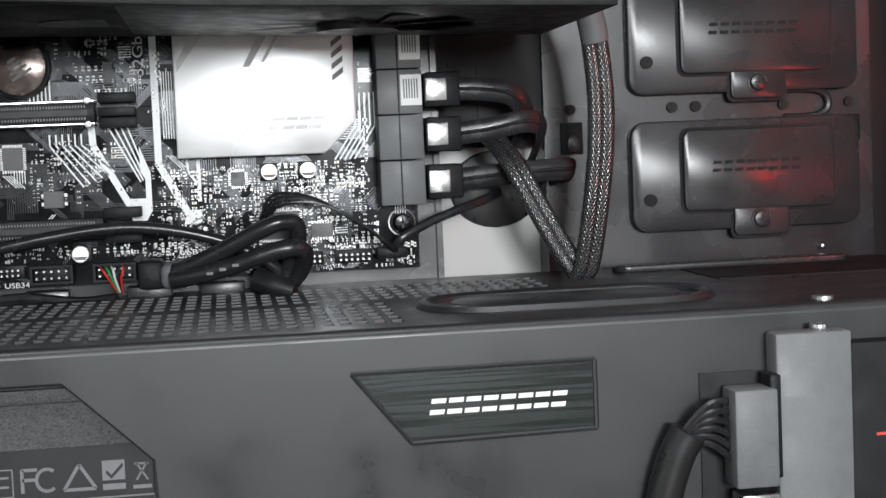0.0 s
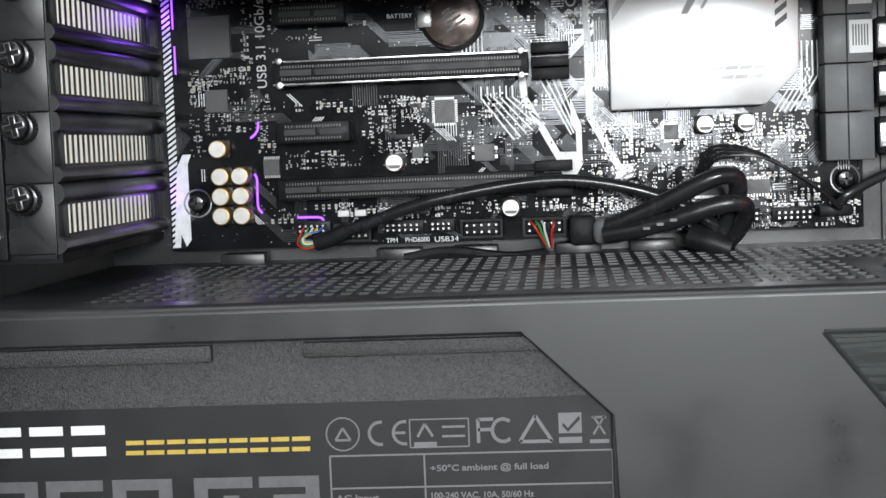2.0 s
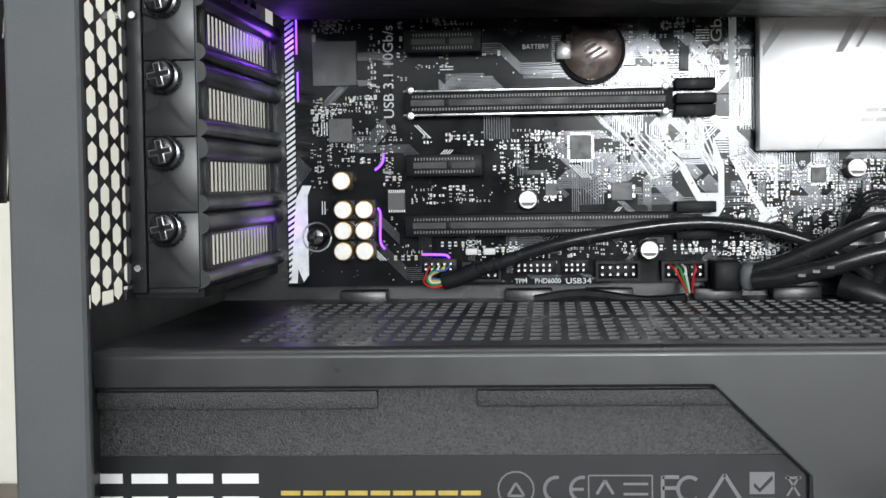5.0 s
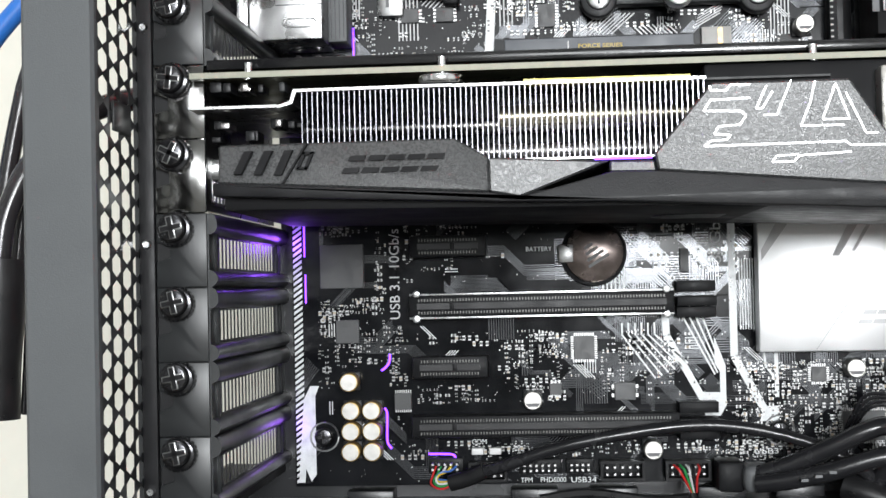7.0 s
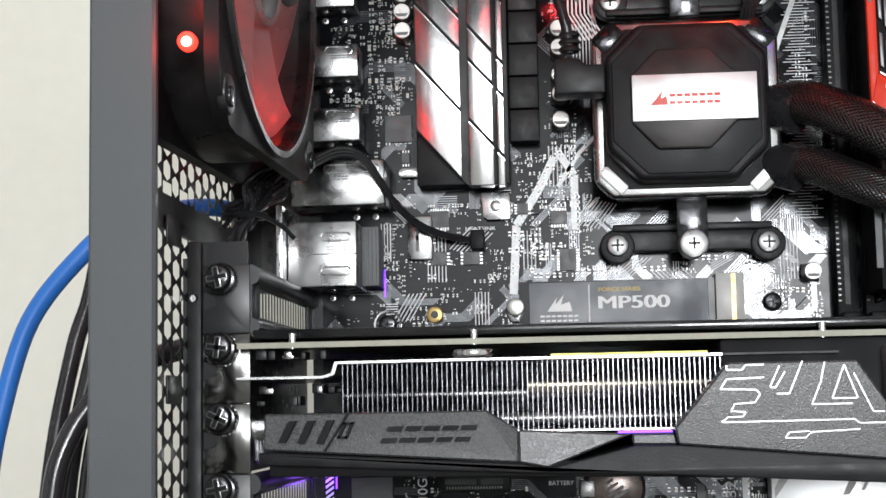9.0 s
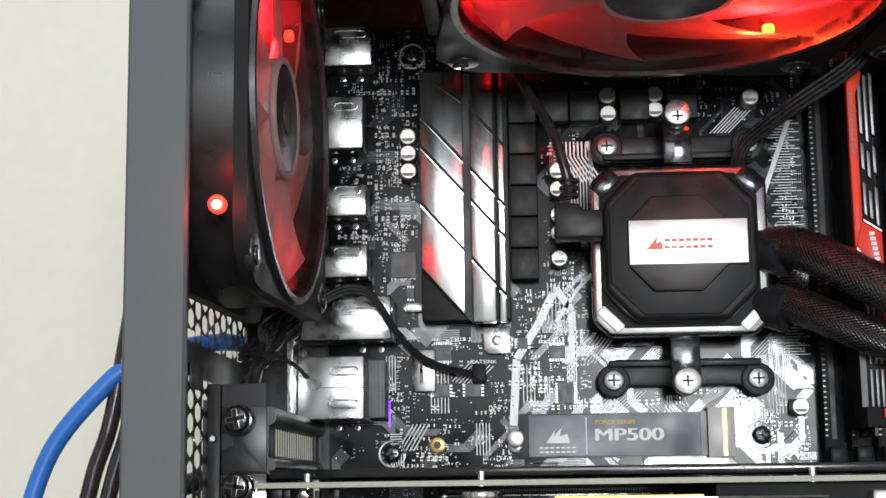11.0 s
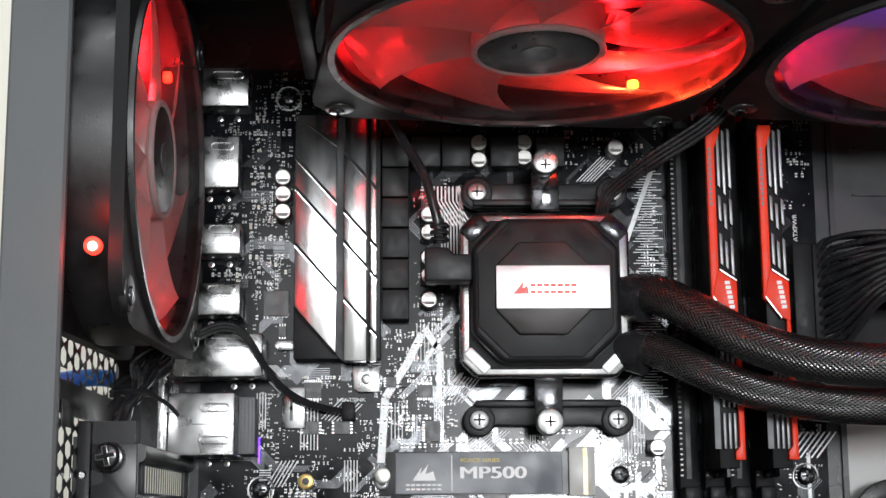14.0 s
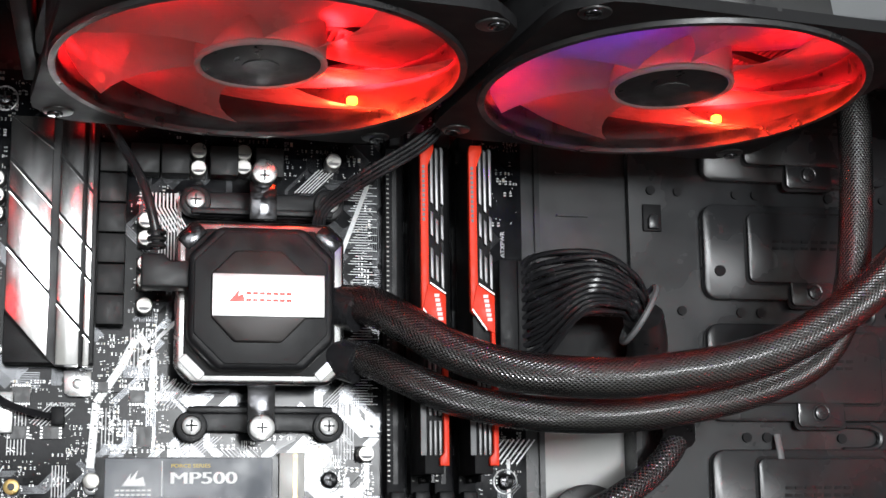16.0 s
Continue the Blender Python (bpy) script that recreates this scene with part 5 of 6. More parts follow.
for z, top in ((163.5, False), (252.5, True)):
    s = -1 if top else 1
    b = part("mounting_bracket", prism([(103, z + 3 * s), (103, z - 4.5 * s), (109, z - 6 * s), (114, z - 3 * s), (154, z - 3 * s), (159, z - 6 * s), (165.5, z - 4.5 * s), (165.5, z + 3 * s), (160, z + 7 * s), (108, z + 7 * s)], -7.5, -1, bev=0.8), BLACK, cool, "black plastic mounting bracket")
    part("bracket_rail", box(106, 162, -11, -7, z + (4 if not top else -6.5), z + (6.5 if not top else -4), 0.5), BLACK, b)
    for x in (107.6, 160.8):
        part("bracket_boss", cyl(x, -6, z - 1, 6.2, 6, seg=24, bev=0.8), BLACK, b)
        part("bracket_screw", cyl(x, -9.6, z - 0.8, 4.0, 2.2, seg=20, bev=0.8), DARKSTEEL, b, "silver cross-head screw")
        part("screw_cross", box(x - 2.2, x + 2.2, -10.9, -10.6, z - 1.2, z - 0.4, bm=box(x - 0.4, x + 0.4, -10.9, -10.6, z - 3, z + 1.4)), BLACK, b, smooth=False)
    zt = 161.5 if not top else 258.5
    part("spring_arm", box(127.6, 138.2, -24, -22, min(zt, zt + 17 * s), max(zt, zt + 17 * s), 0.5), SCREW, b, "dark steel spring arm")
    t = part("thumb_nut", cyl(132.7, -26.5, zt - 0.8 * s, 5, 8, seg=28, bev=0.7), NUT, b, "silver knurled thumb nut")
    part("nut_cross", box(130.7, 134.7, -30.8, -30.4, zt - 1.2, zt - 0.4, bm=box(132.3, 133.1, -30.8, -30.4, zt - 2.8, zt + 1.2)), BLACK, t, smooth=False)
    part("spring", cyl(132.7, -16, zt - 0.8 * s, 3.4, 14, seg=18), SCREW, b)
A_PATH = [(158, -20, 209.5), (166, -24, 209), (174, -33, 207), (185, -45, 199), (200, -56, 188), (219, -66, 180), (238, -73, 177), (258, -78, 176), (279, -82, 178), (300, -85, 181.5), (321, -88, 188.5), (344, -89, 201.5), (362, -89, 216), (378, -89, 236), (386, -86, 262), (386, -82, 290), (384, -80, 312)]
B_PATH = [(158, -18, 190), (166, -22, 189), (175, -30, 186), (186, -40, 179), (202, -48, 171), (222, -54, 166), (242, -60, 163.5), (263, -64, 163.5), (284, -67, 166), (306, -69, 170.5), (329, -70, 178.5), (345, -70, 190), (355, -70, 210), (359.5, -70, 237), (361, -71, 271), (360, -72, 290), (360, -72, 312)]
part("hose", tube(A_PATH, 7.6, 24, 8), HOSE, cool, "black braided hose")
part("hose", tube(B_PATH, 6.6, 24, 8), HOSE, cool, "black braided hose")
for p, q in ((A_PATH[0], A_PATH[3]), (B_PATH[0], B_PATH[3])):
    d = [tuple(Vector(p).lerp(Vector(q), t)) for t in (0, 0.2, 0.42)]
    part("hose_ferrule", tube(d, 7.9, 20, 3), CABLE, cool, "smooth rubber hose end")
rad = part("radiator", box(48, 395, -184, -40, 303, 331, 1.5), BLACK, cool, "black radiator under the top panel")
fins = Bulk()
for i in range(110):
    fins.box(52 + i * 2.7, 52.8 + i * 2.7, -178, -46, 302, 303.2, 0)
fins.done("fin_field", [CHIP], rad)
part("mounting_rail", box(42, 47.6, -160, -40, 288, 332, 0.8), DRIVE, cool)


# ---- fans ----
def fan(name, size, at, label, group, violet=False):
    """A fan with its open face downwards; at: the middle of that face."""
    f = thing(name, (0, 0, 0), label, "fan", group)
    h, r = size / 2, size / 2 - 3.3
    n = 72
    outer = []
    for k in range(n):
        a = 2 * math.pi * k / n
        c, s = math.cos(a), math.sin(a)
        q = h / max(abs(c), abs(s))
        q = min(q, h * 1.28)
        outer.append((q * c, q * s))
    ring = [(r * math.cos(2 * math.pi * k / n), r * math.sin(2 * math.pi * k / n)) for k in range(n)]
    for z0, z1, nm in ((0, 4, "frame_flange"), (21, 25, "rear_flange")):
        bm = bmesh.new()
        layers = [[bm.verts.new((x, y, z)) for x, y in pts] for z, pts in ((z0, ring), (z0, outer), (z1, outer), (z1, ring))]
        for i in range(4):
            for k in range(n):
                q = (k + 1) % n
                bm.faces.new((layers[i][k], layers[i][q], layers[(i + 1) % 4][q], layers[(i + 1) % 4][k]))
        bmesh.ops.recalc_face_normals(bm, faces=bm.faces)
        part(nm, bm, DRIVE, f, "black square fan frame")
    bm = bmesh.new()
    layers = [[bm.verts.new((x * k, y * k, z)) for x, y in ring] for z, k in ((-1.6, 1.0), (-1.6, 1.035), (3, 1.05), (22, 1.05), (25, 1.0), (3, 1.0))]
    for i in range(6):
        for k in range(n):
            q = (k + 1) % n
            bm.faces.new((layers[i][k], layers[i][q], layers[(i + 1) % 6][q], layers[(i + 1) % 6][k]))
    bmesh.ops.recalc_face_normals(bm, faces=bm.faces)
    part("duct_ring", bm, RUBBER, f, "raised black duct ring")
    hub_r = size * 0.152
    hub = part("hub", cyl(0, 0, 12.4, hub_r + 0.8, 19, axis="z", seg=40, bev=1.6), BLADE, f, "smoky hub with a dark cap")
    part("hub_cap", cyl(0, 0, 2.2, hub_r - 1.2, 1.6, axis="z", seg=40, bev=0.4), RUBBER, hub, "dark hub cap")
    part("hub_badge", cyl(0, 0, 1.3, hub_r * 0.3, 0.6, axis="z", seg=24), CHIP, hub)
    part("hub_rim", tube([(hub_r * math.cos(radians(a)), hub_r * math.sin(radians(a)), 2.0) for a in range(0, 361, 15)], 1.1, 8, 1), BLADE, hub)
    blades = 7
    rb = r - 1.6
    for b in range(blades):
        bm = bmesh.new()
        rows = []
        for i in range(7):
            q = hub_r + (rb - hub_r) * i / 6
            row = []
            for k in range(9):
                t = k / 8
                a = 2 * math.pi * b / blades + (t - 0.5) * 2 * math.pi / blades * 1.95 - 0.35 * (i / 6) ** 1.4
                z = 3 + 15 * t + 2.2 * math.sin(math.pi * t)
                row.append(bm.verts.new((q * math.cos(a), q * math.sin(a), z)))
            rows.append(row)
        for i in range(6):
            for k in range(8):
                bm.faces.new((rows[i][k], rows[i + 1][k], rows[i + 1][k + 1], rows[i][k + 1]))
        bmesh.ops.solidify(bm, geom=bm.faces[:], thickness=0.9)
        part("blade", bm, BLADE, f, "milky translucent blade")
    for k in range(4):
        a = radians(45 + 90 * k)
        c, s = math.cos(a), math.sin(a)
        m = part("rubber_corner", cyl(h * 1.2 * c, h * 1.2 * s, 0.6, 5.4, 2.6, axis="z", seg=20, bev=0.6), RUBBER, f, "rubber corner pad")
        part("fan_screw", cyl(h * 1.22 * c, h * 1.22 * s, -0.9, 2.9, 1.2, axis="z", seg=18, bev=0.4), SCREW, m)
        part("lamp_bead", cyl((r - 1.2) * c, (r - 1.2) * s, 9, 2.1 if k == 0 else 1.5, 3, axis="z", seg=14, bev=0.8), LED_HOT if k == 0 and name == "radiator_fan" else LED_VIOLET if k == 2 and violet else LED_RED, f, "glowing lamp bead")
    for k in range(4):
        a = radians(90 * k + 20)
        bm = box(hub_r, r + 1, -1.6, 1.6, 22, 25, m=Matrix.Rotation(a, 4, "Z"))
        part("strut", bm, BLACK, f)
    p = at @ Vector(((r - 13) * 0.7071 * MM, (r - 13) * 0.7071 * MM, 0.006))
    if name == "radiator_fan":
        lamp("hot_bead_glow", "POINT", 0.12, (1.0, 0.05, 0.012), p, size=0.0025)
    part("motor_plate", cyl(0, 0, 23.5, hub_r + 2, 3, axis="z", seg=30), BLACK, f)
    f.matrix_world = at
    for k in range(4):
        a = radians(45 + 90 * k)
        p = at @ Vector(((r - 9) * math.cos(a) * MM, (r - 9) * math.sin(a) * MM, 0.0205))
        tint = (0.22, 0.04, 1.0) if violet and k == 2 else (1.0, 0.010, 0.014)
        lamp("fan_lamp_glow", "POINT", FAN_WATTS * (size / 140) ** 4, tint, p, size=0.003)
    return f


FAN_WATTS = 0.25
fan("radiator_fan", 140, pose(0.1228, -0.112, 0.2745, -3.3, 0, 8), "black radiator fan with red lamps and milky blades", "radiator fans")
fan("radiator_fan", 140, pose(0.2685, -0.112, 0.2745, -3.3, 0, 8), "black radiator fan with red and violet lamps and milky blades", "radiator fans", True)
fan("rear_fan", 120, pose(0.003, -0.112, 0.240, 0, -90, -2.5), "black rear fan with red lamps and milky blades", "")
for z in (0.06, 0.205):
    fan("front_fan", 140, pose(0.438, -0.085, z, 0, 90, 0), "black front fan with red lamps and milky blades", "front fans")
for ob in list(scene.objects):
    if ob.name.startswith("rear_fan"):
        part("side_sticker", box(-16, -6, -16, 8, 5, 17, m=Matrix.Translation((60.2, 20, 0)) @ Matrix.Diagonal((0.02, 1, 1, 1))), GREYP, ob, "grey sticker on the side", smooth=False)
        break
part("lamp_bead", cyl(-7.6, -172.5, 201, 2.5, 4, seg=18, bev=1), LED_CASE, case, "red glowing case lamp")
part("lamp_core", cyl(-7.4, -174.6, 200.6, 1.3, 1.2, seg=14, bev=0.4), LED_CORE, case, "bright core of the case lamp")
# bead and lamp added out of view to redden the drive wall
part("front_lamp", cyl(437, -100, 36, 2.2, 4, axis="z", seg=14, bev=0.8), LED_RED, case, "added red bead out of view beside the front fan")
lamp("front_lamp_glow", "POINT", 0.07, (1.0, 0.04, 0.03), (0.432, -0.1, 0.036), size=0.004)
lamp("case_lamp_glow", "POINT", 0.01, (1.0, 0.03, 0.02), (-0.005, -0.178, 0.201), size=0.003)

# ---- memory ----
def memory(x):
    """Dark spreader with a red ridge along its near edge, a red slanted block below and three silver ribs beside them."""
    m = thing("memory_module", (x, -8, 208), "red and dark grey memory module in a black slot", "memory module", "memory modules")
    part("module_board", box(x - 0.6, x + 0.6, -34, -3, 140, 273), PCB, m, smooth=False)
    part("dark_spreader", box(x - 3.6, x + 3.8, -36.6, -10, 143, 270, 0.4), DRIVE, m, "dark grey heat spreader")
    part("red_ridge", prism([(x - 4.9, 205), (x - 2.6, 203), (x - 1.9, 215), (x - 1.9, 262), (x + 0.4, 268.6), (x + 0.4, 271), (x - 4.4, 271), (x - 5.0, 268)], -39.2, -36.4, bev=0.3), RED, m, "red painted ridge along the edge")
    part("red_block", prism([(x - 4.6, 205.4), (x - 2.4, 215.6), (x + 4.6, 211), (x + 4.6, 196.4), (x + 1.4, 198)], -39.6, -36, bev=0.3), RED, m, "red slanted block")
    part("pale_seam", prism([(x - 1.6, 215.4), (x + 4.6, 211.3), (x + 4.6, 212.1), (x - 1.6, 216.2)], -39.7, -38, bev=0.1), ALU_FLAT, m)
    part("pale_seam", prism([(x - 4.4, 205.2), (x + 1.4, 197.3), (x + 1.4, 198.3), (x - 4.4, 206.2)], -39.7, -38, bev=0.1), ALU_FLAT, m)
    part("red_foot", prism([(x + 1.8, 146), (x + 5.4, 146), (x + 5.4, 180), (x + 4.6, 197), (x + 3.2, 197), (x + 3.4, 180), (x + 3.4, 151), (x + 1.8, 149)], -39.2, -35, bev=0.3), RED, m)
    for dx, breaks in ((-0.4, ((247, 268), (234, 244.4), (217.4, 230))), (1.6, ((244, 269.5), (231, 241.4), (216, 227))), (3.7, ((246.5, 270), (232.5, 243), (213.5, 228)))):
        for za, zb in breaks:
            part("silver_rib", prism([(x + dx - 0.55, za + 0.9), (x + dx + 0.55, za), (x + dx + 0.55, zb - 0.9), (x + dx - 0.55, zb)], -38.4, -36, bev=0.15), RIB, m)
    for dx in (-1.6, 0.3, 2.2):
        for za, zb in ((150, 163), (165, 186)):
            part("silver_rib", box(x + dx - 0.5, x + dx + 0.5, -38.2, -36, za, zb, 0.15), RIB, m)
    part("pale_label", box(x - 5.2, x - 3.0, -37.2, -36.4, 150, 176, 0.1), GREYP, m, "pale printed strip", smooth=False)
    for k in range(6):
        part("letter_block", box(x + 1.5 - 0.3 * k, x + 3.4 - 0.3 * k, -39.8, -39.5, 201.2 + k * 1.8, 202.5 + k * 1.8), WHITE, m, smooth=False)
    for k in range(12):
        part("letter_block", box(x - 4.3, x - 3.3, -39.35, -39.1, 240 + k * 1.9, 241.3 + k * 1.9), GREYPRINT, m, smooth=False)
    return m


memory(197.2)
memory(216.6)

# ---- graphics card ----
gpu = thing("graphics_card", (132, -60, 80), "large black graphics card with a bright finned cooler and faceted shroud", "graphics card")
part("back_plate", box(-4, 290, -109, -12, 127.4, 130.2, 0.4), GLOSS, gpu, "black back plate")
part("card_board", box(-8, 288, -112, -6, 124.6, 126.3), CARD, gpu, "circuit board with a pale cut edge", smooth=False)
part("board_edge", box(-8, 288, -112.4, -112, 124.6, 126.2), EDGE, gpu, smooth=False)
part("edge_strip", box(83, 127, -116, -112, 119.6, 121.2), COPPER, gpu, smooth=False)
part("steel_frame", prism([(-7, 115.5), (18, 115.5), (21.2, 116.4), (22.2, 119.5), (64, 119.7), (64, 120.4), (21.4, 120.2), (20.4, 117.0), (17.8, 116.2), (-7, 116.2)], -118, -40), NUT, gpu, "bent bright steel frame", smooth=False)
part("steel_frame", box(64, 131, -117, -40, 119.7, 120.4), NUT, gpu, smooth=False)
part("frame_tail", box(131, 164, -113, -40, 119.9, 120.5), BLACK, gpu, smooth=False)
part("fixing_nut", cyl(61, -116, 121.8, 6, 2, axis="z", seg=24, bev=0.5), STEEL, gpu)
for x in (61, 160, 8):
    part("spring_screw", cyl(x, -110.5, 126.6, 1.2, 4.4, axis="z", seg=14), STEEL, gpu)
for i in range(76):
    x = 23.6 + i * 1.42
    low = 105 if x < 66 else max(99.6, 99.8 + (x - 116.6) * 1.19)
    part("fin", box(x, x + 0.2, -118, -100.5, low, 119.3), FIN, gpu, smooth=False)
part("fin_rail", box(66, 117, -118.4, -20, 99.4, 99.9), NUT, gpu, smooth=False)
for z, x0, r, m in ((110.4, 22, 2.2, PIPE), (103, 22, 2.2, PIPE), (112.4, 76, 3.4, WARM)):
    part("heat_pipe", tube([(x0, -104, z), ((x0 + 132) / 2, -104, z), (132, -104, z)], r, 14, 2), m, gpu, "bright heat pipe")
part("fin_block", box(24, 150, -100, -20, 100, 119), CHIP, gpu, smooth=False)
part("card_end", box(131, 286, -111, -20, 98, 124.4, 1), DRIVE, gpu)
for x in (176, 196, 216):
    part("card_part", box(x, x + 11, -117, -108, 104, 122, 1.2), CAPTOP if x < 190 else CHIP, gpu)
rnd = random.Random(21)
for i in range(16):
    x, z, w = rnd.uniform(-4, 20), rnd.choice((108, 111.5, 121.5)), rnd.uniform(1.2, 3.6)
    part("card_part", box(x, x + w, -108 + rnd.uniform(0, 5), -96, z, z + rnd.uniform(1, 3), 0.2), rnd.choice((CHIP, PIPE, BLACK, BLACK)), gpu)
part("output_port", box(-6, 14, -98, -30, 98, 104, 0.6), PORT, gpu)


def facet(pts, label=""):
    """A shroud facet from its front corners (x, y, z), folded back over its depth."""
    bm = bmesh.new()
    f = [bm.verts.new(p) for p in pts]
    b = [bm.verts.new((x, -30, z)) for x, y, z in pts]
    n = len(f)
    bm.faces.new(f), bm.faces.new(b[::-1])
    for i in range(n):
        bm.faces.new((f[i], b[i], b[(i + 1) % n], f[(i + 1) % n]))
    bmesh.ops.recalc_face_normals(bm, faces=bm.faces)
    bmesh.ops.bevel(bm, geom=bm.edges[:], offset=0.5, segments=1, affect="EDGES", clamp_overlap=True)
    return part("shroud_facet", bm, SHROUD, gpu, label, smooth=False)


left = facet([(1, -119, 95.4), (73.5, -123.5, 91), (73.5, -122.5, 100.1), (64.4, -120.5, 105.6), (1, -118, 105.6)], "grained black shroud with dark slashes")
facet([(73.5, -123.5, 91), (81.5, -123.0, 89.5), (105, -121.2, 98.4), (73.5, -123.4, 100)])
facet([(105, -121.5, 95.4), (117.4, -121.5, 95.2), (116.7, -121.5, 98.3), (105, -121.5, 98.4)])
right = facet([(x, -124.6 - (z - 90) * 0.045, z) for x, z in ((117.4, 95.3), (176, 90.3), (288, 86), (288, 97), (178, 100), (166.4, 117.4), (131.4, 117.4), (116.6, 99.8))], "grained black shroud with pale circuit lines")
part("lower_lip", prism([(1, 91.5), (77, 88.2), (108, 87.5), (176, 84), (288, 81.2), (288, 85.8), (176, 90.1), (117.4, 95.1), (105.7, 95.3), (81.5, 89.2), (74, 90.6), (1, 95)], -126.6, -24, bev=0.6), BLACK, gpu, "satin lower edge")
under = part("underside", prism([(3, 88), (108, 86.5), (288, 82), (288, 88), (108, 91), (3, 93)], -121, -16, bev=0.5), DRIVE, gpu, "matt black underside")
for cx, cz in ((48, 88), (132, 86), (218, 81)):
    t = Matrix.Translation((cx, -68, cz + 1.2)) @ Matrix.Rotation(radians(2.6 if cx > 100 else 0.8), 4, "Y")
    cf = part("card_fan", cyl(0, 0, 0, 13, 3, axis="z", seg=28), BLACK, gpu, "black fan under the card")
    cf.data.transform(Matrix.Translation(ORIGIN["graphics_card"] * MM))
    cf.data.transform(Matrix.Translation((t.translation - ORIGIN["graphics_card"]) * MM))
    for k in range(11):
        bm = bmesh.new()
        a = 2 * math.pi * k / 11
        vs = [bm.verts.new(t @ Vector((q * math.cos(a + da), q * math.sin(a + da), dz))) for q, da, dz in ((12, 0, 0), (38, -0.25, 0), (38, 0.2, 1.6), (12, 0.35, 1.6))]
        bm.faces.new(vs)
        bmesh.ops.solidify(bm, geom=bm.faces[:], thickness=0.6)
        part("card_blade", bm, BLACK, cf)
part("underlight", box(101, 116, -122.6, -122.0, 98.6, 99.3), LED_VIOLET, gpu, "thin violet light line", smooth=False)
for i in range(3):
    x = 5.5 + i * 5.4
    part("slash", prism([(x, 97.6 - i * 0.25), (x + 2.1, 97.5 - i * 0.25), (x + 5.2, 103.6), (x + 3.1, 103.6)], -121.6, -118), DRIVE, left, smooth=False)
part("slash", prism([(18.4, 94.8), (19.0, 94.8), (25.6, 105.4), (25.0, 105.4)], -121.4, -118), DRIVE, left, "thin slanted seam", smooth=False)
for p in ([(22.3, 98.4), (25.2, 98.4), (25.6, 99.1), (22.8, 99.1)], [(23.8, 102.3), (24.2, 103.0), (27.2, 103.0), (26.8, 102.3)], [(22.3, 98.4), (23.1, 98.4), (25.1, 103.0), (24.2, 103.0)], [(24.4, 98.4), (25.2, 98.4), (27.2, 103.0), (26.4, 103.0)]):
    part("slash", prism(p, -121.5, -118), DRIVE, left, smooth=False)
wordmark(34.5, 97.0, 26, 4.6, 5, -121.6, DRIVE, left, slant=0.55, gap=0.16, depth=0.5)


def at8(px, py):
    return (131.4 + (px - 1265) * 0.1493, 117.4 - (py - 432) * 0.151)


for line in (((1262, 437), (1262, 445), (1290, 446), (1297, 437), (1330, 437)), ((1330, 460), (1262, 462), (1250, 480), (1315, 482), (1322, 490), (1312, 505), (1275, 507), (1268, 520), (1295, 522), (1290, 530), (1262, 531), (1250, 540), (1490, 538), (1500, 545), (1568, 545)), ((1358, 440), (1340, 478), (1350, 479), (1368, 450)), ((1400, 432), (1375, 490), (1352, 490)), ((1440, 434), (1432, 470), (1415, 510), (1488, 510)), ((1475, 440), (1452, 500), (1498, 500), (1475, 440)), ((1492, 455), (1525, 525), (1545, 525)), ((1500, 556), (1412, 560), (1402, 570), (1365, 570), (1372, 560), (1410, 558))):
    pts = [at8(*p) for p in line]
    b = Bulk()
    for (xa, za), (xb, zb) in zip(pts, pts[1:]):
        b.line([(xa, za), (xb, zb)], 0.4, -125.75, 0)
    b.v = [(x, -124.67 - (z - 90) * 0.045, z) for x, y, z in b.v]
    b.done("pale_line", [NUT], right, kind="")
bracket = part("mounting_plate", box(-7.5, -5.6, -106, -2, 89, 129, 0.3), NUT, gpu, "bright steel mounting plate")
part("plate_vent", sheet(-98, -20, 91, 101, 18, 1, 0.8, -5.3, -0.5, "yz", squash=0.6), STEEL, bracket, smooth=False)
for k in (4, 5):
    tab_plate(6.5 + PITCH * k, TAB, gpu)
    thumb_screw(-14, -107, 6.5 + PITCH * k + 16.3, gpu)

# ---- cables ----
def cable(name, pts, r, material, label, category="cable", seg=12, group="", flat=1.0):
    t = thing(name, pts[0], label, category, group)
    part("jacket", tube(pts, r, seg, 7, flat=flat), material, t)
    return t


aud = cable("audio_cable", [(64, -13, 4.5), (72, -16, 7), (95, -20, 14.2), (128, -20, 19.3), (150, -20, 18.8), (173, -20, 12.9), (190, -20, 3), (196, -14, -7)], 2.15, CABLE, "thick black round audio cable across the board")
part("strain_relief", tube([(54, -10.5, 0.8), (60, -12, 2.6), (66, -14, 5.4)], 2.8, 12, 4), RUBBER, aud)
for i, m in enumerate(WIRES):
    part("wire", tube([(57, -11, 1.6), (51.5 - i * 0.5, -13 + i, -0.8 + i * 0.7), (47.6 + i * 0.8, -11 + 0.5 * i, 0.6 + i * 0.9), (48 + i * 1.5, -8, 3.4 + 0.3 * i), (49 + i * 1.7, -6.5, 6)], 0.36, 6, 5), m, aud, "thin coloured wire")
panel = thing("panel_lead", (134, -8, 3), "small plug with red green and white leads", "cable")
for i, m in enumerate((WIRES[0], WIRES[1], WIRES[2], CABLE, WIRES[0])):
    part("wire", tube([(128.6 + i * 2, -9, 5.6), (130 + i * 1.7, -12, 4.4), (131.6 + i * 1.1, -11.5, 1.6), (134.4 + i * 0.4, -8, -3.6)], 0.42, 6, 5), m, panel)
part("sleeve", tube([(134, -8, -6), (120, -4, -7), (100, -3, -4.5), (84, -3, -6.5)], 2.2, 8, 4), RUBBER, panel)
usb = thing("front_port_cable", (146, -15, 3), "pair of thick black cables from a wide plug", "cable")
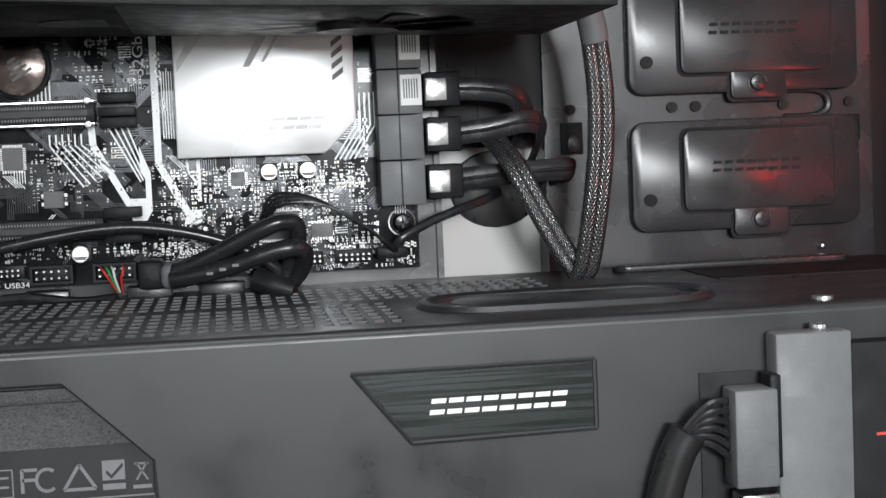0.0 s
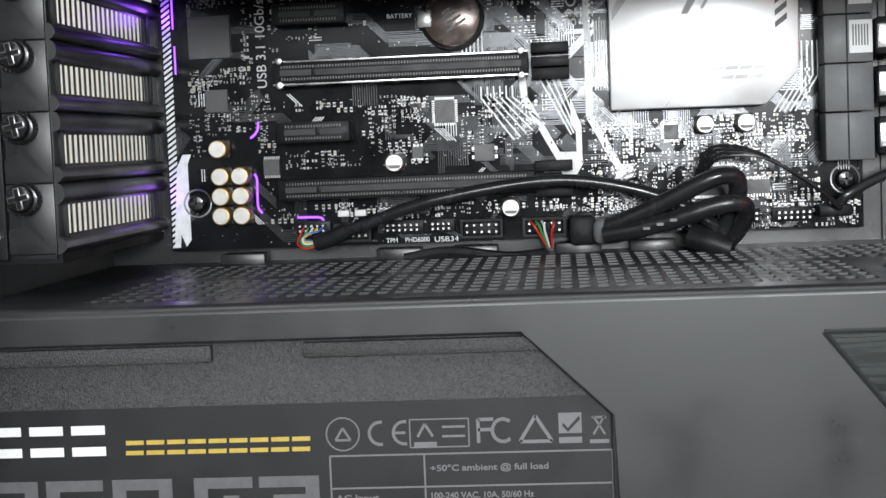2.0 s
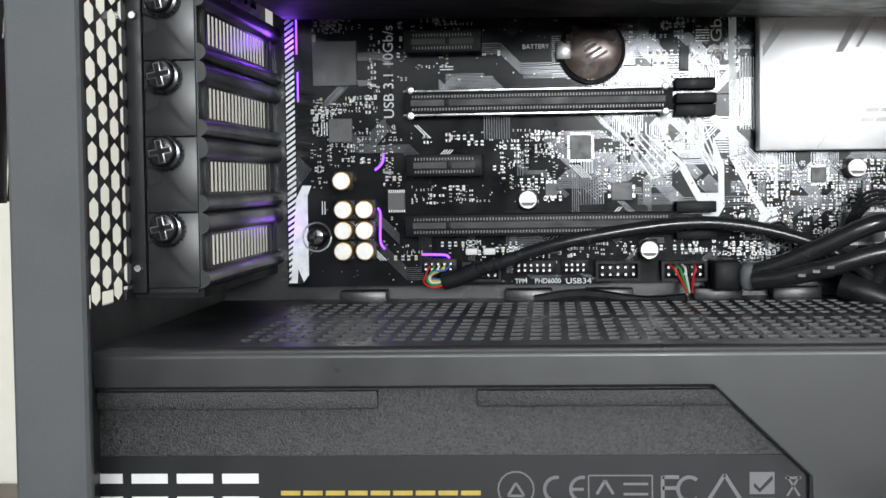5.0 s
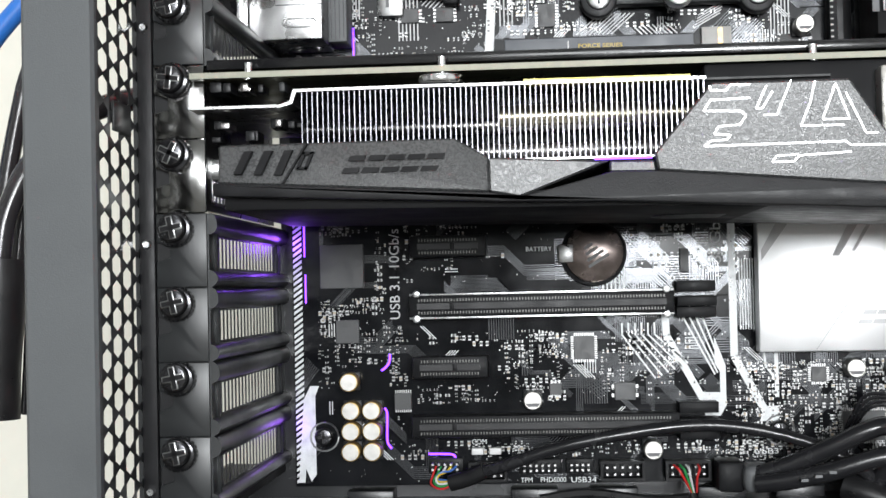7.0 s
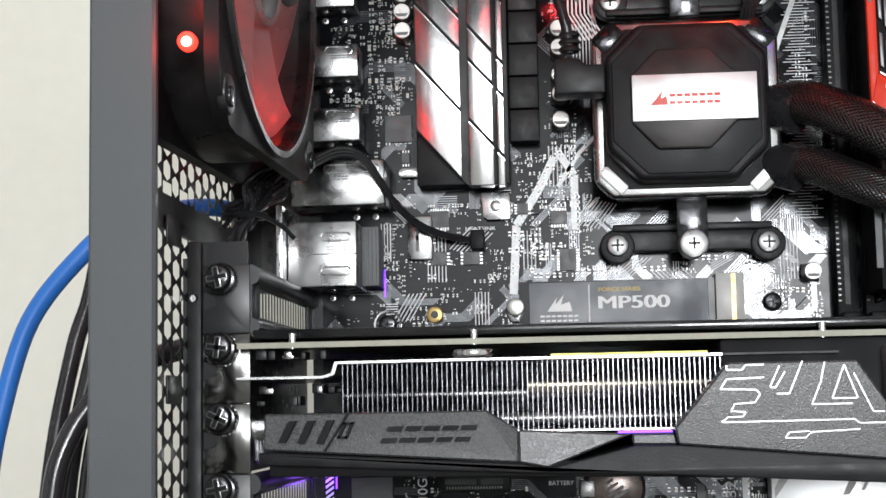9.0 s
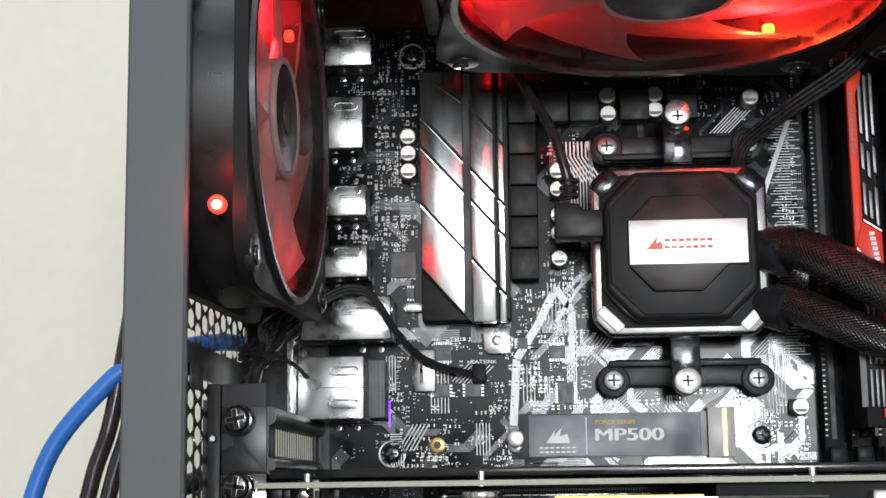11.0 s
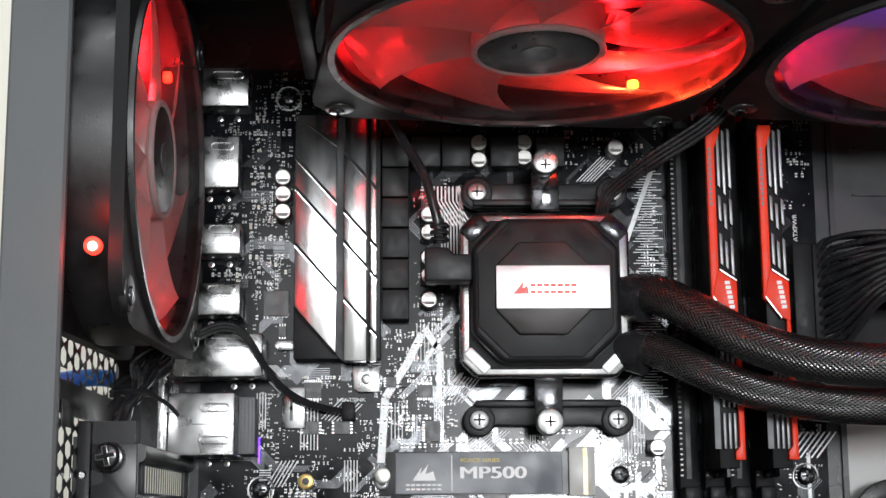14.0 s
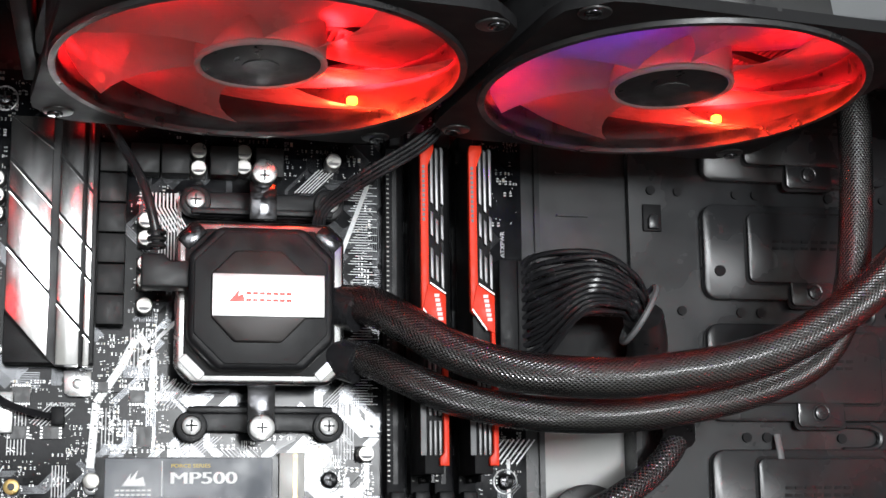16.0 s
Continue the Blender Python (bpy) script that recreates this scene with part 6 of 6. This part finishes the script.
part("plug", box(142, 151, -18, -1, -2.6, 7.4, 1.6), SLOT, usb, "black wide plug")
part("plug_hood", box(150, 160, -23, -6, -2.4, 6.4, 2.6, seg=3), GREYP, usb)
part("jacket", tube([(154, -20, 3), (163, -24, 6.4), (174, -28, 11.5), (186, -31, 17.5), (193, -31, 19.6), (197.5, -28, 17.6), (197, -23, 9), (191, -17, -5)], 3.1, 14, 7), CABLE, usb, "thick black jacket")
part("jacket", tube([(154, -24, 1), (164, -28, 2.6), (176, -32, 5.6), (188, -34, 9.4), (196, -34, 10.6), (200, -29, 8), (198, -22, 1), (191, -15, -7)], 3.1, 14, 7), CABLE, usb, "thick black jacket")
part("tied_end", tube([(183, -17, -1), (189, -20, -3), (196, -22, -5.5)], 4.6, 10, 4), RUBBER, usb)
for k in range(7):
    x, z = 166 + 4.4 * k, 3.3 + 1.2 * k
    part("print_mark", box(x, x + 2.2, -35.6 - 0.05 * k, -31, z - 0.4, z + 0.5), DIMPRINT, usb, smooth=False)
flat = thing("ribbon_lead", (210, -14, 20), "flat black four-wire lead looping over the board", "cable")
for i in range(4):
    o = i * 1.15
    part("wire", tube([(185 + o, -6, 14), (186.2 + o, -16, 22), (191 + o, -21, 29 - o), (205 + o * 0.7, -22, 26.6 - o * 0.6), (221 + o * 0.5, -20, 16.2 - o * 0.2), (232, -14, 8.6 - o * 0.4), (235, -8, 7.5 - o * 0.4)], 0.62, 6, 6), CABLE, flat)
part("plug", box(227, 238, -10, -2, 3.6, 7.6, 0.5), SLOT, flat)
thin = cable("thin_lead", [(234, -9, 8), (237, -10, 11), (246, -8, 15.5), (256, -5, 19), (270, 2, 23), (277, 12, 25)], 1.7, CABLE, "flat black lead running into the cable opening", flat=0.5)

for z, run, text in ((63.5, [(258, -12, 63.5), (266, -12, 63.2), (278, -11, 61), (284, -6, 54), (284, 6, 44)], "flat black drive cable with a metal clip"), (47.5, [(258, -12, 47.5), (268, -13, 48.5), (284, -12, 51), (290, -6, 47), (288, 6, 36)], "flat black drive cable with a metal clip"), (30.6, [(258, -12, 31), (272, -11, 32), (296, -9, 33), (301, -5, 32), (296, 8, 30)], "flat black drive cable with a metal clip")):
    c = thing("drive_cable", (252, -12, z), text, "cable", "drive cables")
    part("plug", box(246, 258.5, -17, -6, z - 6.2, z + 6.2, 0.8), SLOT, c, "black plug")
    part("metal_clip", box(246.0, 253.6, -17.9, -16.8, z - 4.2, z + 4.2, 0.5), STEEL, c, "bright metal clip")
    part("ribbon", tube(run, 4.2, 14, 7, flat=0.3), CABLE, c, "flat ribbon jacket")
    part("ribbon_rib", tube([(x, y - 1.5, zz) for x, y, zz in run], 0.7, 8, 7), CABLE, c)
bundle = thing("power_lead", (297, -30, -6), "braided black power lead folded at the bottom", "cable")
part("heat_sleeve", tube([(296, -46, 98), (299, -44, 90), (301.5, -42, 82), (302.5, -41, 77)], 4.9, 14, 5), GREYP, bundle, "grey shrink sleeve")
for o in (-2.0, 2.0):
    part("braid", tube([(302.3 + o, -40, 80), (304.5 + o, -38, 60), (304.5 + o, -36, 40), (302.5 + o, -34, 20), (299.5 + o, -31, 0), (297 + o * 0.9, -29, -5.5)], 2.8, 12, 7), SLEEVE, bundle, "braided sleeve")
    part("braid", tube([(297 + o * 0.8, -28, -4.5), (291.5 + o, -26, 5), (285 + o, -23, 18), (276.5 + o, -18, 36), (271 + o, -8, 46), (272 + o, 6, 48)], 2.6, 12, 7), SLEEVE, bundle, "braided sleeve")
main = thing("main_power_cable", (270, -25, 220), "bundle of many thin black wires held by a tie", "cable")
rnd = random.Random(8)
for i in range(12):
    for k in range(2):
        z = 188 + i * 3.5
        lift = 26 + 9 * k + rnd.uniform(-3, 3)
        e = ((i - 5.5) * 0.75, rnd.uniform(-3, 3))
        part("wire", tube([(239, -8.5 + 5 * k, z), (245 + 2 * k, -14 - 5 * k, z + 2 + 0.3 * i), (258 + 0.7 * i, -lift, 218 + (i - 5.5) * 2.3), (274 + 0.6 * i, -lift + 4, 216 + (i - 5.5) * 1.5), (286 + e[0], -22 + e[1], 211 + e[0]), (294 + e[0] * 0.8, -8, 199), (297 + e[0] * 0.8, 12, 186)], 1.2, 7, 6), CABLE, main)
part("plug", box(238.5, 242, -11, -1, 187, 230.5, 0.6), DRIVE, main, "black socket plug")
part("cable_tie", tube([(286.5 + 11 * math.cos(radians(a)) * 0.62, -22 + 10 * math.sin(radians(a)), 207.5 + 11.5 * math.cos(radians(a))) for a in range(0, 361, 30)], 1.3, 6, 2), GREYP, main, "grey cable tie")
part("wire_sleeve", tube([(289, -20, 207), (294, -10, 197), (298, 6, 186)], 8.5, 14, 4), RUBBER, main)
lower = cable("lower_power_lead", [(310, -4, 164), (303, -8, 153), (293, -11, 143.3), (277, -15, 133.5), (262, -16, 126), (248, -14, 112)], 5.6, SLEEVE, "thick braided black power lead")
part("tie_end", tube([(306, -11, 158), (308, -6, 163), (311, 2, 166)], 6.8, 12, 3), RUBBER, lower)
cable("cable_tie_strap", [(356.5, 4, 160.5), (357, 2.2, 152), (358, 2, 140), (358, 2.2, 128), (357, 2.6, 112)], 1.5, GREYP, "grey cable tie strap hanging on the drive wall", "cable tie", flat=0.4)
lead = cable("pump_lead", [(73, -28, 278), (78, -31, 268), (86, -40, 252), (90.7, -42, 236), (92, -40, 226)], 1.9, CABLE, "black round lead with a right-angle plug at the pump")
for k in range(3):
    part("strain_ring", tube([(92 + 2.9 * math.cos(radians(a)), -40 + 2.9 * math.sin(radians(a)), 227 + 2.6 * k) for a in range(0, 361, 40)], 0.9, 6, 2), RUBBER, lead)
part("plug", prism([(86.5, 211.5), (103.8, 211.5), (103.8, 221.5), (97, 221.5), (95, 224), (86.5, 224)], -42, -31, bev=0.9), BLACK, lead, "right-angle plug")
wires = thing("pump_wires", (170, -35, 258), "four thin black wires running up to the fans", "cable")
for i in range(4):
    o = i * 1.3
    part("wire", tube([(152 + o, -26, 236), (153.6 + o, -22, 244), (158 + o, -25, 251 - o * 0.5), (171 + o, -40, 259.4 - o * 0.8), (189 + o, -50, 270 - o * 0.8), (200 + o, -52, 280)], 0.75, 6, 5), CABLE, wires)
fl = thing("fan_lead", (30, -20, 178), "flat black fan lead curving to a board header", "cable")
for i in range(3):
    o = i * 1.25
    part("wire", tube([(-4, -44, 184 + o), (3, -32, 191.5 + o), (12, -30, 195 + o), (20, -28, 192 + o * 0.8), (29.5, -20, 177.5 + o * 0.7), (37, -13, 171 + o * 0.6), (46, -9, 167.5 + o * 0.5), (57, -5, 165.6 + o * 0.4)], 0.8, 6, 6), CABLE, fl)
part("plug", box(55, 60, -8, -1, 163, 170, 0.5), SLOT, fl)
knot = thing("fan_wire_bundle", (-8, -75, 165), "tied bundle of thin black fan wires", "cable")
rnd = random.Random(5)
for i in range(9):
    j = lambda s: rnd.uniform(-s, s)
    part("wire", tube([(-6 + j(3), -66 + j(6), 185), (-9 + j(4), -72 + j(6), 177 + j(2)), (-11 + j(2), -78 + j(4), 168 + j(3)), (-15 + j(3), -82 + j(5), 160 + j(3)), (-17 + j(2), -84 + j(6), 148)], 0.9, 6, 5), CABLE, knot)
for i in range(5):
    j = lambda s: rnd.uniform(-s, s)
    part("wire", tube([(-3 + j(2), -50 + j(4), 187), (-5 + j(3), -58 + j(4), 178 + j(3)), (-12 + j(3), -70 + j(3), 172 + j(3)), (-18, -90 + j(8), 165 + j(5))], 0.9, 6, 5), CABLE, knot)
part("tie", tube([(-11 + 5 * math.cos(radians(a)), -78 + 5 * math.sin(radians(a)), 168) for a in range(0, 361, 40)], 1.1, 6, 2), BLACK, knot)
part("tie_tail", tube([(-7, -80, 168), (0, -82, 164), (4, -83, 160)], 0.8, 6, 4), BLACK, knot)
cable("network_cable", [(-104, -60, 40), (-102, -60, 80), (-98, -60, 106), (-88, -60, 138), (-69, -60, 161), (-60, -58, 167), (-46, -48, 174), (-34, -36, 177), (-27, -24, 177)], 3.2, BLUE, "bright blue network cable behind the case")
for dx, text in ((0, "thick black power cable behind the case"), (6.5, "black cable hanging behind the case"), (13, "black cable hanging behind the case")):
    cable("rear_cable", [(-86 + dx, -58, 30), (-81.5 + dx, -58, 88), (-74 + dx * 1.1, -58, 128), (-67.5 + dx, -58, 150), (-58.5 + dx * 0.6, -58, 203), (-52 + dx * 0.4, -52, 236)], 2.9, CABLE, text, group="cables behind the case")
barrel = thing("cable_barrel", (-78, -74, 34), "black moulded barrel on a cable behind the case", "cable")
part("barrel", tube([(-79, -74, 30), (-78.5, -74, 46), (-77, -74, 62), (-76, -74, 78)], 8.4, 20, 3), RUBBER, barrel)
part("barrel_lead", tube([(-76, -74, 77), (-73.5, -73, 92), (-66, -70, 108), (-52, -64, 122), (-36, -56, 128)], 3.6, 12, 5), CABLE, barrel)

# ---- drive cage beside the shroud ----
ssd = thing("drive_cage", (360, -155, -148), "grey drive bracket with a black drive on it", "drive")
part("bracket_side", box(322.6, 345, -152, -143.4, -140, -13, 1), GREYP, ssd, "light grey bracket side")
part("drive_face", box(345, 418, -151, -143.4, -140, -16.8, 0.8), DRIVE, ssd, "black drive face")
part("red_mark", box(352, 366, -151.2, -150.9, -43.6, -42.8), REDPRINT, ssd, smooth=False)
part("top_screw", cyl(337, -147.5, -12.2, 2.6, 2, axis="z", seg=18, bev=0.5), STEEL, ssd)
sp = thing("drive_power_plug", (316, -149, -54), "grey power plug with bundled black wires", "cable")
part("plug_body", box(309, 321.5, -156, -145, -55, -27.5, 0.8), GREYP, sp, "grey plug body")
part("plug_end", box(320, 323.2, -154, -146, -53, -24, 0.5), SLOT, sp)
part("plug_latch", box(310, 321, -157, -148, -63, -56.5, 0.8), PORT, sp)
rnd = random.Random(3)
for i in range(6):
    part("wire", tube([(310, -150, -31 - i * 3.4), (304, -152, -31 - i * 2.4), (299, -151, -35 - i * 1.4), (294, -149, -42 - i * 0.8)], 1.0, 6, 6), CABLE, sp)
part("wire_sleeve", tube([(297.5, -150, -39), (293.5, -149, -47), (290, -148, -60), (287.5, -148, -82), (287, -148, -130)], 5.2, 14, 5), RUBBER, sp, "black shrink sleeve")
part("shroud_slot", box(303, 323, -143.6, -143.2, -60, -24, 0.1), BLACK, sp, smooth=False)
